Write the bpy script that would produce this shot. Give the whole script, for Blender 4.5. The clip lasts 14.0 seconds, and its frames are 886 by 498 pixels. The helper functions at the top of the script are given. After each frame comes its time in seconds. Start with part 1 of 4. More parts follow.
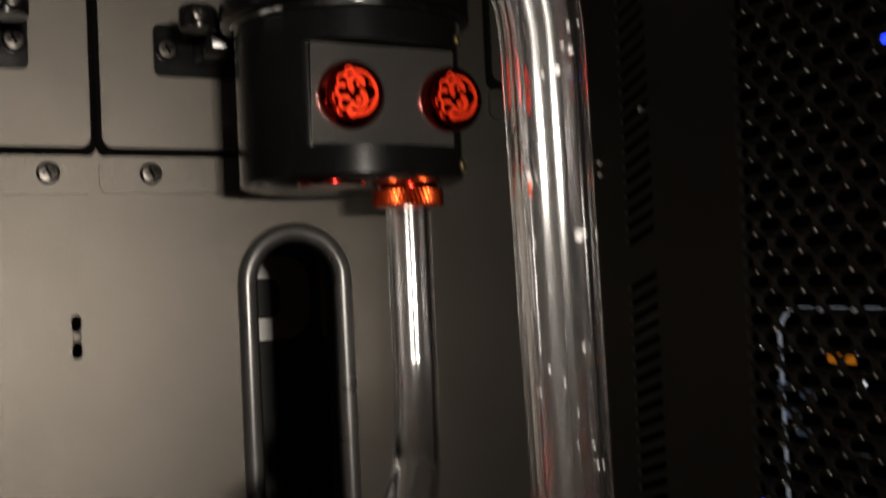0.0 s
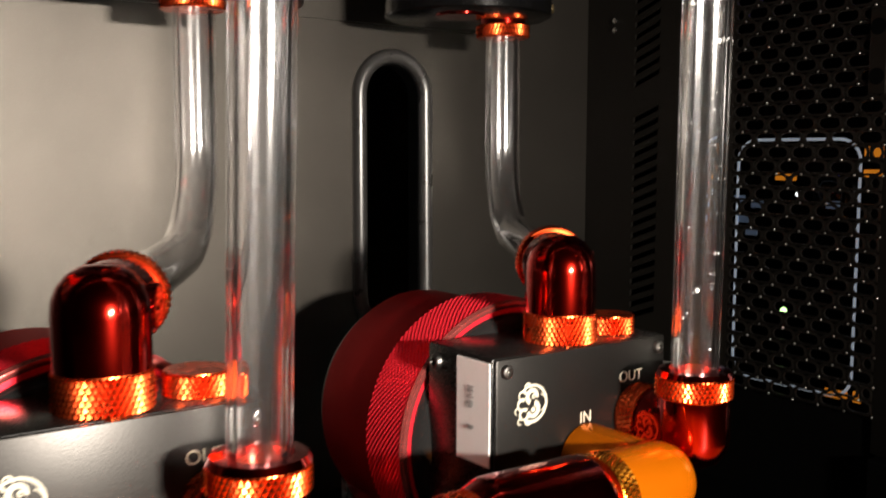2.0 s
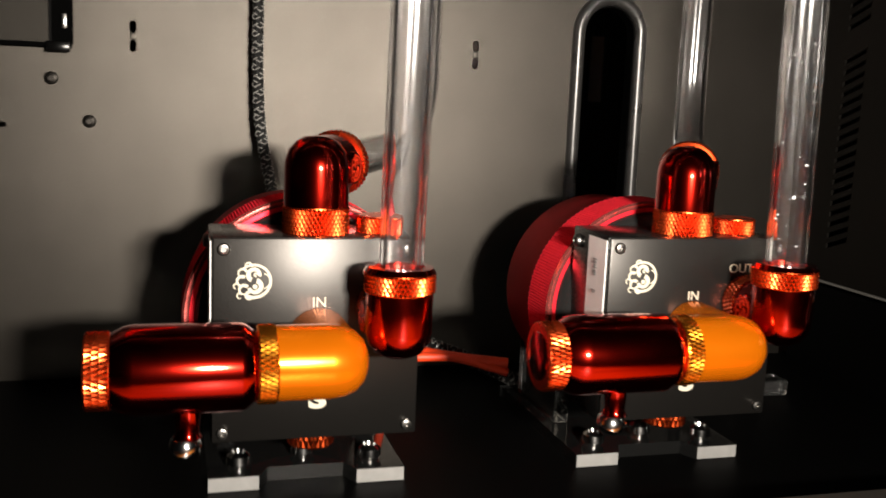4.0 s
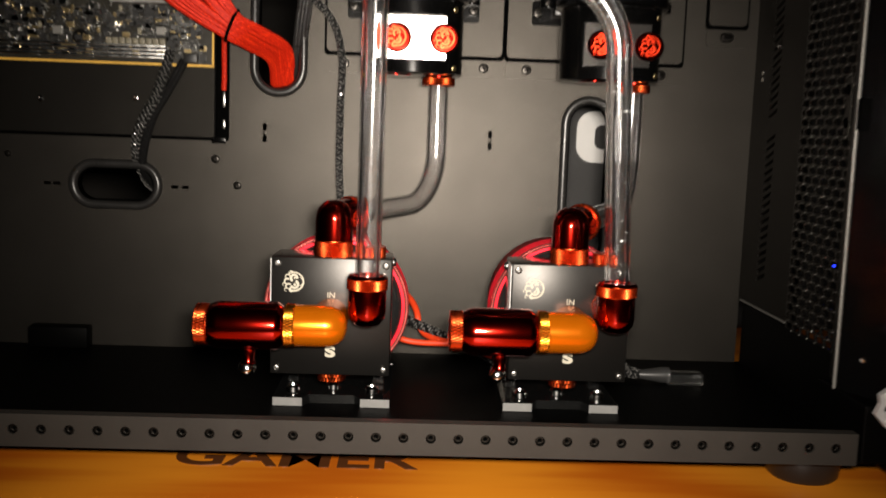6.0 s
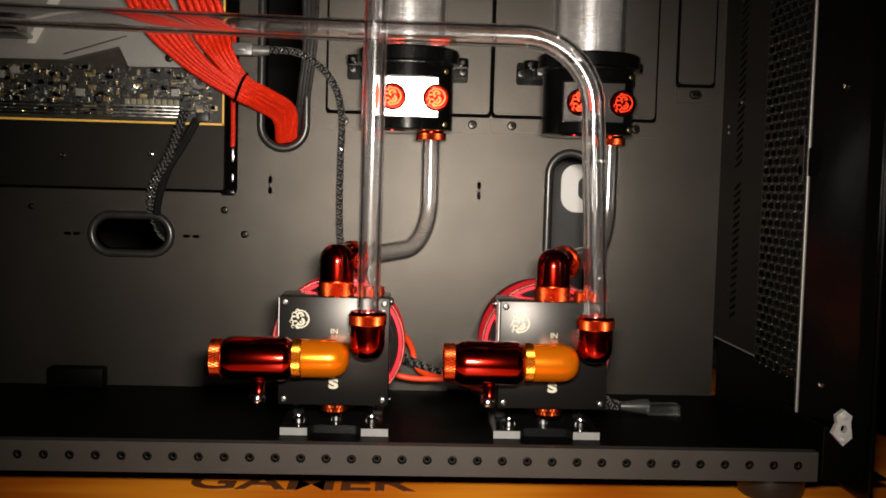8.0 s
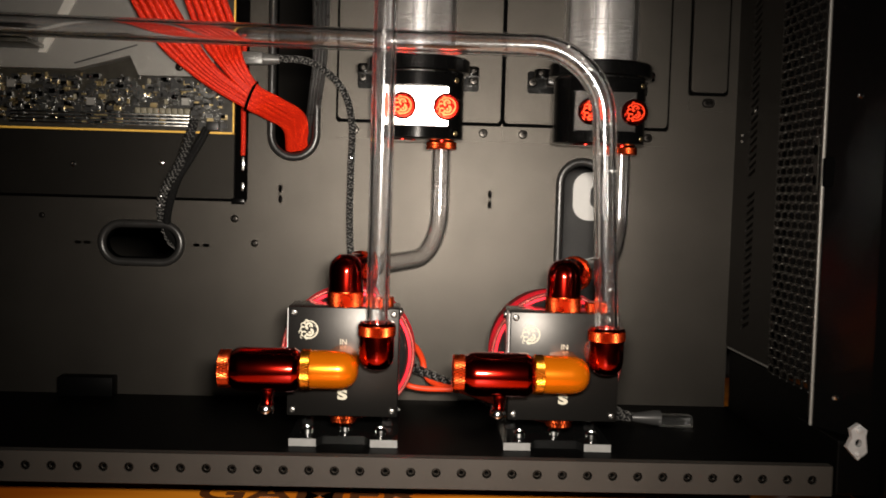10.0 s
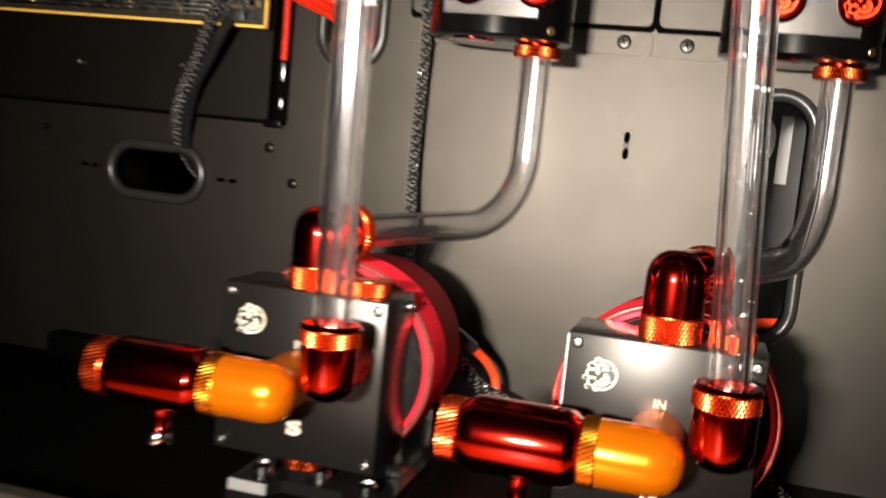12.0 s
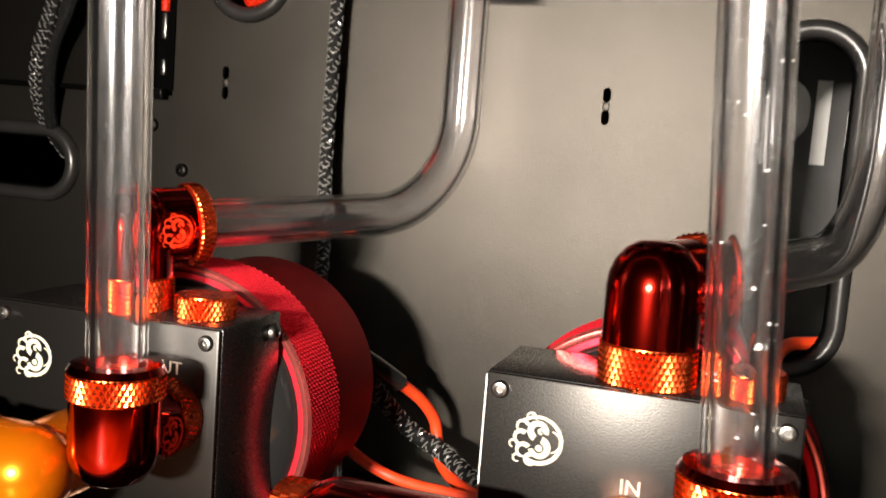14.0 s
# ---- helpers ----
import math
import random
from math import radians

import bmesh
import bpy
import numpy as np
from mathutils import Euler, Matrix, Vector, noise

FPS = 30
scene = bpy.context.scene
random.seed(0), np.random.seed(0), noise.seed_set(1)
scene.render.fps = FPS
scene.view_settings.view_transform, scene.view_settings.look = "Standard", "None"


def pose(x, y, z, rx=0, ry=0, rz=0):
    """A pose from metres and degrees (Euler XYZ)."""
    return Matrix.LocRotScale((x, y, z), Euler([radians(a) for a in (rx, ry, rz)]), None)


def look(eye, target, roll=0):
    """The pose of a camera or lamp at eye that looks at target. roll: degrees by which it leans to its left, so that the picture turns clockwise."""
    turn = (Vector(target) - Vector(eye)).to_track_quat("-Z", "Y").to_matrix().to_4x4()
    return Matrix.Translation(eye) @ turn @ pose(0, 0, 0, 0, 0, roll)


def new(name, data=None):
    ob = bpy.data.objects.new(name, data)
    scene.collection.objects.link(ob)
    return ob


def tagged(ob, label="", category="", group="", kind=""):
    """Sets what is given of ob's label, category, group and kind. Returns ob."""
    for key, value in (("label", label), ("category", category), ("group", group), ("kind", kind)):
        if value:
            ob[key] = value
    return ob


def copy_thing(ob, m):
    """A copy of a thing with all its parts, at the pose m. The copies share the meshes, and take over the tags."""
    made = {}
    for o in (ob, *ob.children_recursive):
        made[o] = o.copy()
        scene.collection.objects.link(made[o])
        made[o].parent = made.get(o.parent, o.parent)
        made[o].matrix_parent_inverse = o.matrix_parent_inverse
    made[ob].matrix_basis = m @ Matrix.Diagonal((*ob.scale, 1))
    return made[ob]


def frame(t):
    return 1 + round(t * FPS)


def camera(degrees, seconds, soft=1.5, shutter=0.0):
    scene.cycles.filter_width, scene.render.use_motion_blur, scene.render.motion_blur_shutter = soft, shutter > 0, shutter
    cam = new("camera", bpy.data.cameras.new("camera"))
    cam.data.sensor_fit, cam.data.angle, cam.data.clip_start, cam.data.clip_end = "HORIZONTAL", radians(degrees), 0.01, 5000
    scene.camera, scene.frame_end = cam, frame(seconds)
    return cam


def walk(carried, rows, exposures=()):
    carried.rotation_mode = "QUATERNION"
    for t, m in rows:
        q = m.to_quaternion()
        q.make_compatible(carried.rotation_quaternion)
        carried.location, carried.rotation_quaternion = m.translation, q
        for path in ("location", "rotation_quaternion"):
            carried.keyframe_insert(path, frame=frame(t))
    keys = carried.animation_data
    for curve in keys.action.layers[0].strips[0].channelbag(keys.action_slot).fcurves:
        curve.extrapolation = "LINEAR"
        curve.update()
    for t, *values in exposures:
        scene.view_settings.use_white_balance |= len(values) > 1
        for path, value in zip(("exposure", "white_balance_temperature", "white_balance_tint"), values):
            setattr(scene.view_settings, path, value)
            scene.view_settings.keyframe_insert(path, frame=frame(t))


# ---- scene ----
cam = camera(49.37, 14.0, soft=1.7, shutter=0.6)


def view(x, y, z, yaw, pitch, roll):
    a, b = radians(yaw), radians(pitch)
    ahead = Vector((-math.sin(a) * math.cos(b), math.cos(a) * math.cos(b), math.sin(b)))
    return look((x, y, z), Vector((x, y, z)) + ahead, roll)


# seconds, x, y, z, yaw, pitch, roll
PATH = [
    (0, 0.05548, -0.28228, 0.16531, -27.516, 1.489, -2.687),
    (0.5, 0.03418, -0.29109, 0.13782, -31.922, 0.856, -1.710),
    (1, 0.00160, -0.29130, 0.13650, 324.789, -3.000, -0.876),
    (1.5, -0.03493, -0.30235, 0.13802, 320.062, -3.096, 0.366),
    (2, -0.05411, -0.32040, 0.14278, -35.673, -5.637, 0.118),
    (2.5, -0.07210, -0.32287, 0.13985, -35.783, -7.161, 0.582),
    (3, -0.08365, -0.33228, 0.13604, -33.339, -9.695, 2.137),
    (3.2, -0.08137, -0.34804, 0.13169, -29.509, -8.971, 2.059),
    (5.3, 0.03165, -0.52578, 0.15056, -2.370, -9.378, 2.107),
    (5.5, 0.03387, -0.54995, 0.15455, -1.271, -8.532, 1.798),
    (6, 0.03731, -0.61899, 0.15818, -2.142, -7.023, 2.064),
    (6.5, 0.04045, -0.66071, 0.15681, -0.397, -4.242, 1.680),
    (7, 0.04612, -0.66744, 0.14619, -0.793, -5.421, 2.310),
    (7.5, 0.03982, -0.66494, 0.15216, -2.294, -4.137, 1.383),
    (9.8, 0.03140, -0.66660, 0.15520, -2.790, -3.050, 2.100),
    (10, 0.03744, -0.66160, 0.15620, -1.674, -3.308, 1.598),
    (10.5, 0.04920, -0.64100, 0.15850, 0.681, -3.067, 2.713),
    (11, 0.09093, -0.59535, 0.15510, 9.035, -3.989, 4.564),
    (11.5, 0.12178, -0.53470, 0.15542, 16.079, -6.441, 4.881),
    (12, 0.12916, -0.43922, 0.15030, 15.423, -6.816, 5.560),
    (12.5, 0.14492, -0.38140, 0.14436, 15.848, -7.400, 5.278),
    (13, 0.14675, -0.36211, 0.14287, 16.490, -6.310, 4.372),
    (13.5, 0.14812, -0.34240, 0.13689, 18.692, -4.847, 4.368),
    (14, 0.13679, -0.32367, 0.13795, 17.437, -6.500, 4.334),
]
EXPOSURES = [(0, -0.6), (0.5, -0.4), (1, -0.1), (1.5, 0.2), (2, 0.08), (3.2, 0.06), (5.5, -0.5), (6.5, -0.65), (7.7, -0.6), (10, -0.57), (11, -0.43), (12, 0.25), (13.5, 0.25), (14, 0.2)]
walk(cam, [(t, view(*row)) for t, *row in PATH], EXPOSURES)

# ---- world and light: a dark room, one fixed lamp for the camera phone's moving light ----
world = bpy.data.worlds.new("dark_room")
scene.world = world
world.use_nodes = True
world.node_tree.nodes["Background"].inputs[0].default_value = (0.9, 0.95, 1.0, 1)
world.node_tree.nodes["Background"].inputs[1].default_value = 0.0005

lamp_data = bpy.data.lights.new("fixed_phone_light", "AREA")
lamp_data.shape, lamp_data.size, lamp_data.size_y, lamp_data.spread = "RECTANGLE", 0.046, 0.018, radians(74)
lamp_data.energy, lamp_data.color = 1.52, (1.0, 0.90, 0.785)
lamp = new("fixed_phone_light", lamp_data)
lamp.matrix_world = look((0.050, -0.60, 0.170), (0.058, 0.0, 0.115))


# ---- materials ----
def nodes_of(name):
    m = bpy.data.materials.new(name)
    m.use_nodes = True
    t = m.node_tree
    return m, t, t.nodes["Principled BSDF"]


def surface(name, colour, rough=0.5, metal=0.0, vary=0.15, scale=60.0, bump=0.0, bump_scale=900.0, coat=0.0, spec=0.5, rough_vary=0.1, edge=(1, 1, 1)):
    """Base colour with broad stains and fine grain, and a fine relief."""
    m, t, p = nodes_of(name)
    co = t.nodes.new("ShaderNodeTexCoord")
    big, fine, mix, ramp = (t.nodes.new(k) for k in ("ShaderNodeTexNoise", "ShaderNodeTexNoise", "ShaderNodeMix", "ShaderNodeMapRange"))
    big.inputs["Scale"].default_value, big.inputs["Detail"].default_value = scale, 4
    fine.inputs["Scale"].default_value, fine.inputs["Detail"].default_value = bump_scale, 3
    for n in (big, fine):
        t.links.new(co.outputs["Object"], n.inputs["Vector"])
    mix.data_type = "RGBA"
    mix.inputs[6].default_value = (*[c * (1 - vary) for c in colour], 1)
    mix.inputs[7].default_value = (*[min(1, c * (1 + vary)) for c in colour], 1)
    if bump:
        both = t.nodes.new("ShaderNodeMath")
        both.operation, both.inputs[2].default_value = "MULTIPLY_ADD", 0.0
        half = t.nodes.new("ShaderNodeMath")
        half.operation, half.inputs[1].default_value = "MULTIPLY", 0.45
        t.links.new(big.outputs[0], half.inputs[0])
        t.links.new(fine.outputs[0], both.inputs[0])
        both.inputs[1].default_value = 0.55
        t.links.new(half.outputs[0], both.inputs[2])
        t.links.new(both.outputs[0], mix.inputs[0])
    else:
        t.links.new(big.outputs[0], mix.inputs[0])
    t.links.new(mix.outputs[2], p.inputs["Base Color"])
    ramp.inputs[3].default_value, ramp.inputs[4].default_value = max(0.02, rough - rough_vary), rough + rough_vary
    t.links.new(fine.outputs[0] if bump else big.outputs[0], ramp.inputs[0])
    t.links.new(ramp.outputs[0], p.inputs["Roughness"])
    p.inputs["Metallic"].default_value = metal
    p.inputs["Coat Weight"].default_value = coat
    p.inputs["Coat Roughness"].default_value = 0.08
    p.inputs["Specular IOR Level"].default_value = spec
    p.inputs["Specular Tint"].default_value = (*edge, 1)
    if bump:
        b = t.nodes.new("ShaderNodeBump")
        b.inputs["Strength"].default_value, b.inputs["Distance"].default_value = bump, 0.0004
        t.links.new(fine.outputs[0], b.inputs["Height"])
        t.links.new(b.outputs[0], p.inputs["Normal"])
    return m


def clear(name, ior=1.49, tint=(1, 1, 1), rough=0.0, haze=0.0, gloss=0.0, gloss_rough=0.115):
    m, t, p = nodes_of(name)
    p.inputs["Base Color"].default_value = (*tint, 1)
    p.inputs["Roughness"].default_value, p.inputs["IOR"].default_value = rough, ior
    p.inputs["Transmission Weight"].default_value = 1.0 - haze
    p.inputs["Coat Weight"].default_value, p.inputs["Coat Roughness"].default_value, p.inputs["Coat IOR"].default_value = gloss, gloss_rough, 1.7
    return m


def glowing(name, colour, strength):
    m, t, p = nodes_of(name)
    p.inputs["Base Color"].default_value = (*colour, 1)
    p.inputs["Emission Color"].default_value, p.inputs["Emission Strength"].default_value = (*colour, 1), strength
    return m


def braided(name, light, dark, scale=900.0, rough=0.65):
    """Woven sleeve: dark thread with a quarter of pale flecks."""
    m, t, p = nodes_of(name)
    co, mul, mix = (t.nodes.new(k) for k in ("ShaderNodeTexCoord", "ShaderNodeMath", "ShaderNodeMix"))
    mul.operation, mix.data_type = "MULTIPLY", "RGBA"
    also = t.nodes.new("ShaderNodeMath")
    also.operation = "MULTIPLY"
    t.links.new(also.outputs[0], mul.inputs[0])
    for f, socket in ((1.0, also.inputs[0]), (0.62, also.inputs[1]), (0.41, mul.inputs[1])):
        ch = t.nodes.new("ShaderNodeTexChecker")
        ch.inputs["Scale"].default_value = scale * f
        t.links.new(co.outputs["Object"], ch.inputs["Vector"])
        t.links.new(ch.outputs["Fac"], socket)
    mix.inputs[6].default_value, mix.inputs[7].default_value = (*dark, 1), (*light, 1)
    t.links.new(mul.outputs[0], mix.inputs[0])
    t.links.new(mix.outputs[2], p.inputs["Base Color"])
    p.inputs["Roughness"].default_value, p.inputs["Specular IOR Level"].default_value = rough, 0.2
    return m


STEEL = surface("powder_coated_steel", (0.038, 0.0345, 0.030), 0.40, 0.90, 0.55, 25, 0.28, 2700, rough_vary=0.16)
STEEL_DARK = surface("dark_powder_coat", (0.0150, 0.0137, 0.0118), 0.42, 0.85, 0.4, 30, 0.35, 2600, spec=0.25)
BLACK_FLOOR = surface("black_satin_paint", (0.0009, 0.0009, 0.0009), 0.5, 0.0, 0.3, 30, 0.2, 2000, spec=0.04)
BLACK = surface("black_plastic", (0.008, 0.008, 0.008), 0.45, 0.0, 0.2, 80)
# Near-black without shine, also used to put shade into gaps and recesses.
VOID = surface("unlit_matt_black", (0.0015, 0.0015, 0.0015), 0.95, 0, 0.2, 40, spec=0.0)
# Side steel far darker than the back wall: its weak light is in the colour.
SIDE_SHADE_PAINT = surface("shaded_side_paint", (0.0065, 0.0057, 0.0047), 0.5, 0.3, 0.15, 40, 0.3, 2600, spec=0.12)
RAIL = surface("grey_rail_paint", (0.030, 0.0275, 0.024), 0.5, 0.2, 0.5, 40, 0.35, 2600, spec=0.3)
RUBBER = surface("black_rubber", (0.016, 0.0155, 0.015), 0.30, 0.0, 0.15, 120)
BLACK_METAL = surface("black_anodised", (0.0045, 0.0045, 0.0045), 0.19, 0.6, 0.1, 60, 0.05, 3000, rough_vary=0.04, spec=0.3)
MESH_METAL = surface("black_mesh_metal", (0.0068, 0.0060, 0.0052), 0.34, 0.4, 0.3, 100, spec=0.2)
NUB = surface("glint_bead_metal", (0.24, 0.235, 0.22), 0.30, 1.0, 0.2, 300)
POM = surface("black_acetal_block", (0.008, 0.0076, 0.0072), 0.27, 0.3, 0.12, 50, 0.05, 2600)
FACE = surface("dark_brushed_plate", (0.018, 0.0168, 0.0155), 0.33, 0.75, 0.12, 40, 0.05, 2400)
SATIN_PLATE = surface("satin_flat_plate", (0.11, 0.105, 0.10), 0.20, 0.9, 0.08, 50, 0.05, 2500, rough_vary=0.03)
RED_DEEP = surface("deep_red_anodised", (0.52, 0.012, 0.005), 0.13, 1.0, 0.12, 70, coat=0.5, rough_vary=0.03)
RED_KNURL = surface("knurled_red_anodised", (1.0, 0.12, 0.028), 0.26, 1.0, 0.15, 120)
ORANGE = surface("orange_anodised", (0.85, 0.20, 0.003), 0.20, 0.7, 0.08, 70, rough_vary=0.05)
ORANGE_KNURL = surface("knurled_orange_anodised", (1.0, 0.36, 0.03), 0.26, 1.0, 0.1, 120)
RED_RING = surface("pink_red_anodised_ring", (0.97, 0.030, 0.050), 0.30, 0.60, 0.1, 80, 0.1, 2500, edge=(0.9, 0.12, 0.12))
GLOSS_BLACK = surface("gloss_black_plastic", (0.012, 0.012, 0.012), 0.10, 0.0, 0.1, 60, rough_vary=0.03)
RED_LIP = surface("bright_ring_face", (0.98, 0.20, 0.18), 0.24, 0.9, 0.1, 200)
RED_MOTOR = surface("dull_red_anodised", (0.27, 0.007, 0.009), 0.50, 0.7, 0.12, 60, 0.15, 2600, edge=(0.7, 0.08, 0.08))
PALE_ZINC = surface("pale_zinc", (0.62, 0.62, 0.62), 0.38, 0.5, 0.2, 300)
SCREW_STEEL = surface("dull_screw_steel", (0.20, 0.195, 0.185), 0.33, 1.0, 0.2, 300)
CHROME = surface("chrome", (0.75, 0.75, 0.74), 0.14, 1.0, 0.1, 200)
ZINC = surface("zinc_screw", (0.022, 0.020, 0.018), 0.30, 0.9, 0.2, 300)
CREAM = surface("cream_print", (0.46, 0.43, 0.34), 0.6, 0, 0.12, 300)
WHITE = surface("white_paper", (0.88, 0.87, 0.85), 0.6, 0, 0.04, 200)
INK = surface("grey_ink", (0.12, 0.12, 0.12), 0.7)
RED_PRINT = surface("bright_red_print", (0.95, 0.045, 0.010), 0.36, 0.8, 0.1, 200)
ACRYLIC = clear("clear_acrylic", 1.49, (0.985, 0.98, 0.99), 0.026, 0.001, 0.75)
ACRYLIC_TANK = clear("clear_tank_acrylic", 1.49, (0.985, 0.98, 0.98), 0.02, 0.004, 1.0, 0.34)
ACRYLIC_ROUGH = clear("clear_cast_acrylic", 1.49, (0.93, 0.95, 0.95), 0.05, 0.006)
FROSTED = surface("frosted_acrylic_edge", (0.20, 0.20, 0.195), 0.40, 0, 0.3, 200, spec=0.6)
BUBBLE = surface("air_bubble", (0.50, 0.50, 0.49), 0.25, 0, 0.1, 300, spec=0.9)
RED_SLEEVE = braided("red_sleeve", (0.88, 0.050, 0.006), (0.42, 0.010, 0.001), 1300, 0.6)
ORANGE_SLEEVE = surface("orange_red_sleeve", (0.80, 0.055, 0.010), 0.5, 0, 0.1, 300)
BLACK_SLEEVE = braided("black_sleeve", (0.008, 0.008, 0.008), (0.002, 0.002, 0.002), 900, 0.8)
NYLON = surface("pale_nylon_thread", (0.15, 0.147, 0.14), 0.18, 0.0, 0.1, 300, spec=1.0)
PCB = surface("black_circuit_board", (0.018, 0.016, 0.011), 0.35, 0, 0.5, 250)
PCB_EDGE = surface("bare_board_edge", (0.72, 0.42, 0.06), 0.5, 0, 0.2, 200)
GOLD = surface("gilt_contact", (0.75, 0.58, 0.30), 0.3, 1.0, 0.2, 300)
TIN = surface("tinned_metal", (0.62, 0.62, 0.60), 0.22, 1.0, 0.25, 300)
SHROUD = surface("grey_shroud", (0.22, 0.215, 0.20), 0.45, 0.5, 0.12, 40, 0.2, 2500)


def wood_material():
    m, t, p = nodes_of("orange_varnished_wood")
    co, mp, w, n, mix = (t.nodes.new(k) for k in ("ShaderNodeTexCoord", "ShaderNodeMapping", "ShaderNodeTexWave", "ShaderNodeTexNoise", "ShaderNodeMix"))
    mp.inputs["Scale"].default_value = (3, 40, 40)
    t.links.new(co.outputs["Object"], mp.inputs[0])
    t.links.new(mp.outputs[0], w.inputs["Vector"])
    t.links.new(mp.outputs[0], n.inputs["Vector"])
    w.inputs["Scale"].default_value, w.inputs["Distortion"].default_value, w.inputs["Detail"].default_value = 0.6, 6, 3
    n.inputs["Scale"].default_value = 5
    mix.data_type = "RGBA"
    mix.inputs[6].default_value, mix.inputs[7].default_value = (0.66, 0.15, 0.006, 1), (0.98, 0.33, 0.018, 1)
    t.links.new(w.outputs[0], mix.inputs[0])
    t.links.new(mix.outputs[2], p.inputs["Base Color"])
    p.inputs["Roughness"].default_value, p.inputs["Coat Weight"].default_value = 0.4, 0.3
    return m


WOOD = wood_material()


# ---- building helpers ----
def mesh_of(name, bm, mat, smooth=False):
    bmesh.ops.recalc_face_normals(bm, faces=bm.faces)
    me = bpy.data.meshes.new(name)
    bm.to_mesh(me)
    bm.free()
    me.materials.append(mat)
    if smooth:
        for f in me.polygons:
            f.use_smooth = True
        me.set_sharp_from_angle(angle=radians(38))
    return me


def part(name, bm, mat, parent=None, label="", smooth=True):
    ob = new(name, mesh_of(name, bm, mat, smooth and mat not in (RED_KNURL, ORANGE_KNURL, RED_RING)))
    ob.visible_shadow = mat not in (ACRYLIC, ACRYLIC_TANK, ACRYLIC_ROUGH)
    ob.parent = parent
    if label:
        tagged(ob, label)
    return ob


def thing(name, label, category, at=(0, 0, 0), group=""):
    ob = new(name)
    ob.empty_display_size = 0.01
    ob.location = at
    return tagged(ob, label, category, group)


def box(x0, x1, y0, y1, z0, z1, bevel=0.0, bm=None, segs=2):
    own = bmesh.new()
    bmesh.ops.create_cube(own, size=1)
    for v in own.verts:
        v.co = Vector((x0 + (v.co.x + 0.5) * (x1 - x0), y0 + (v.co.y + 0.5) * (y1 - y0), z0 + (v.co.z + 0.5) * (z1 - z0)))
    if bevel:
        bmesh.ops.bevel(own, geom=own.edges[:], offset=bevel, segments=segs, affect="EDGES", profile=0.5)
    return joined(bm, own)


def joined(bm, own):
    if bm is None:
        return own
    me = bpy.data.meshes.new("tmp")
    own.to_mesh(me)
    own.free()
    bm.from_mesh(me)
    bpy.data.meshes.remove(me)
    return bm


def axis_matrix(at, way):
    """Local z along the way, from the point at."""
    q = Vector(way).normalized().to_track_quat("Z", "Y")
    return Matrix.Translation(at) @ q.to_matrix().to_4x4()


def lathe(profile, at=(0, 0, 0), way=(0, 0, 1), segs=40, bm=None):
    """Turned body from rows of (radius, height) along the way."""
    own = bmesh.new()
    m = axis_matrix(at, way)
    rings = []
    for r, h in profile:
        if r < 1e-6:
            rings.append([own.verts.new(m @ Vector((0, 0, h)))])
        else:
            rings.append([own.verts.new(m @ Vector((r * math.cos(2 * math.pi * k / segs), r * math.sin(2 * math.pi * k / segs), h))) for k in range(segs)])
    for a, b in zip(rings, rings[1:]):
        for k in range(segs):
            j = (k + 1) % segs
            if len(a) == 1 and len(b) == 1:
                continue
            if len(a) == 1:
                own.faces.new((a[0], b[k], b[j]))
            elif len(b) == 1:
                own.faces.new((a[k], a[j], b[0]))
            else:
                own.faces.new((a[k], a[j], b[j], b[k]))
    return joined(bm, own)


def drum(r, h0, h1, at=(0, 0, 0), way=(0, 0, 1), chamfer=0.0005, segs=40, bm=None):
    c = chamfer
    return lathe([(0, h0), (r - c, h0), (r, h0 + c), (r, h1 - c), (r - c, h1), (0, h1)], at, way, segs, bm)


def knurled(r, h0, h1, at=(0, 0, 0), way=(0, 0, 1), teeth=56, rows=7, depth=0.00032, bm=None):
    """Ring with a diamond knurl: rows of teeth that alternate."""
    own = bmesh.new()
    m = axis_matrix(at, way)
    segs = teeth * 2
    c = 0.0005
    levels = [(r - c, h0, 0)] + [(r, h0 + c + (h1 - h0 - 2 * c) * i / (rows - 1), i + 1) for i in range(rows)] + [(r - c, h1, 0)]
    rings = []
    for rad, h, odd in levels:
        ring = []
        for k in range(segs):
            q = rad - (depth if odd and (k + odd) % 2 else 0)
            a = 2 * math.pi * k / segs
            ring.append(own.verts.new(m @ Vector((q * math.cos(a), q * math.sin(a), h))))
        rings.append(ring)
    for n, (a, b) in enumerate(zip(rings, rings[1:])):
        for k in range(segs):
            j = (k + 1) % segs
            if (k + n) % 2:
                own.faces.new((a[k], a[j], b[j]))
                own.faces.new((a[k], b[j], b[k]))
            else:
                own.faces.new((a[k], a[j], b[k]))
                own.faces.new((a[j], b[j], b[k]))
    own.faces.new(rings[0][::-1])
    own.faces.new(rings[-1])
    return joined(bm, own)


def bent(points, radius, steps=10):
    """A polyline with its corners rounded to the radius."""
    pts = [Vector(p) for p in points]
    out = [pts[0]]
    for a, b, c in zip(pts, pts[1:], pts[2:]):
        u, v = (a - b).normalized(), (c - b).normalized()
        half = u.angle(v) / 2
        d = min(radius / math.tan(half), (a - b).length * 0.9, (c - b).length * 0.9)
        r = d * math.tan(half)
        mid = b + (u + v).normalized() * (r / math.sin(half))
        p0, p1 = b + u * d, b + v * d
        s0, s1 = p0 - mid, p1 - mid
        ang = s0.angle(s1)
        for k in range(steps + 1):
            f = k / steps
            out.append(mid + (s0 * math.sin((1 - f) * ang) + s1 * math.sin(f * ang)) / math.sin(ang))
    out.append(pts[-1])
    return out


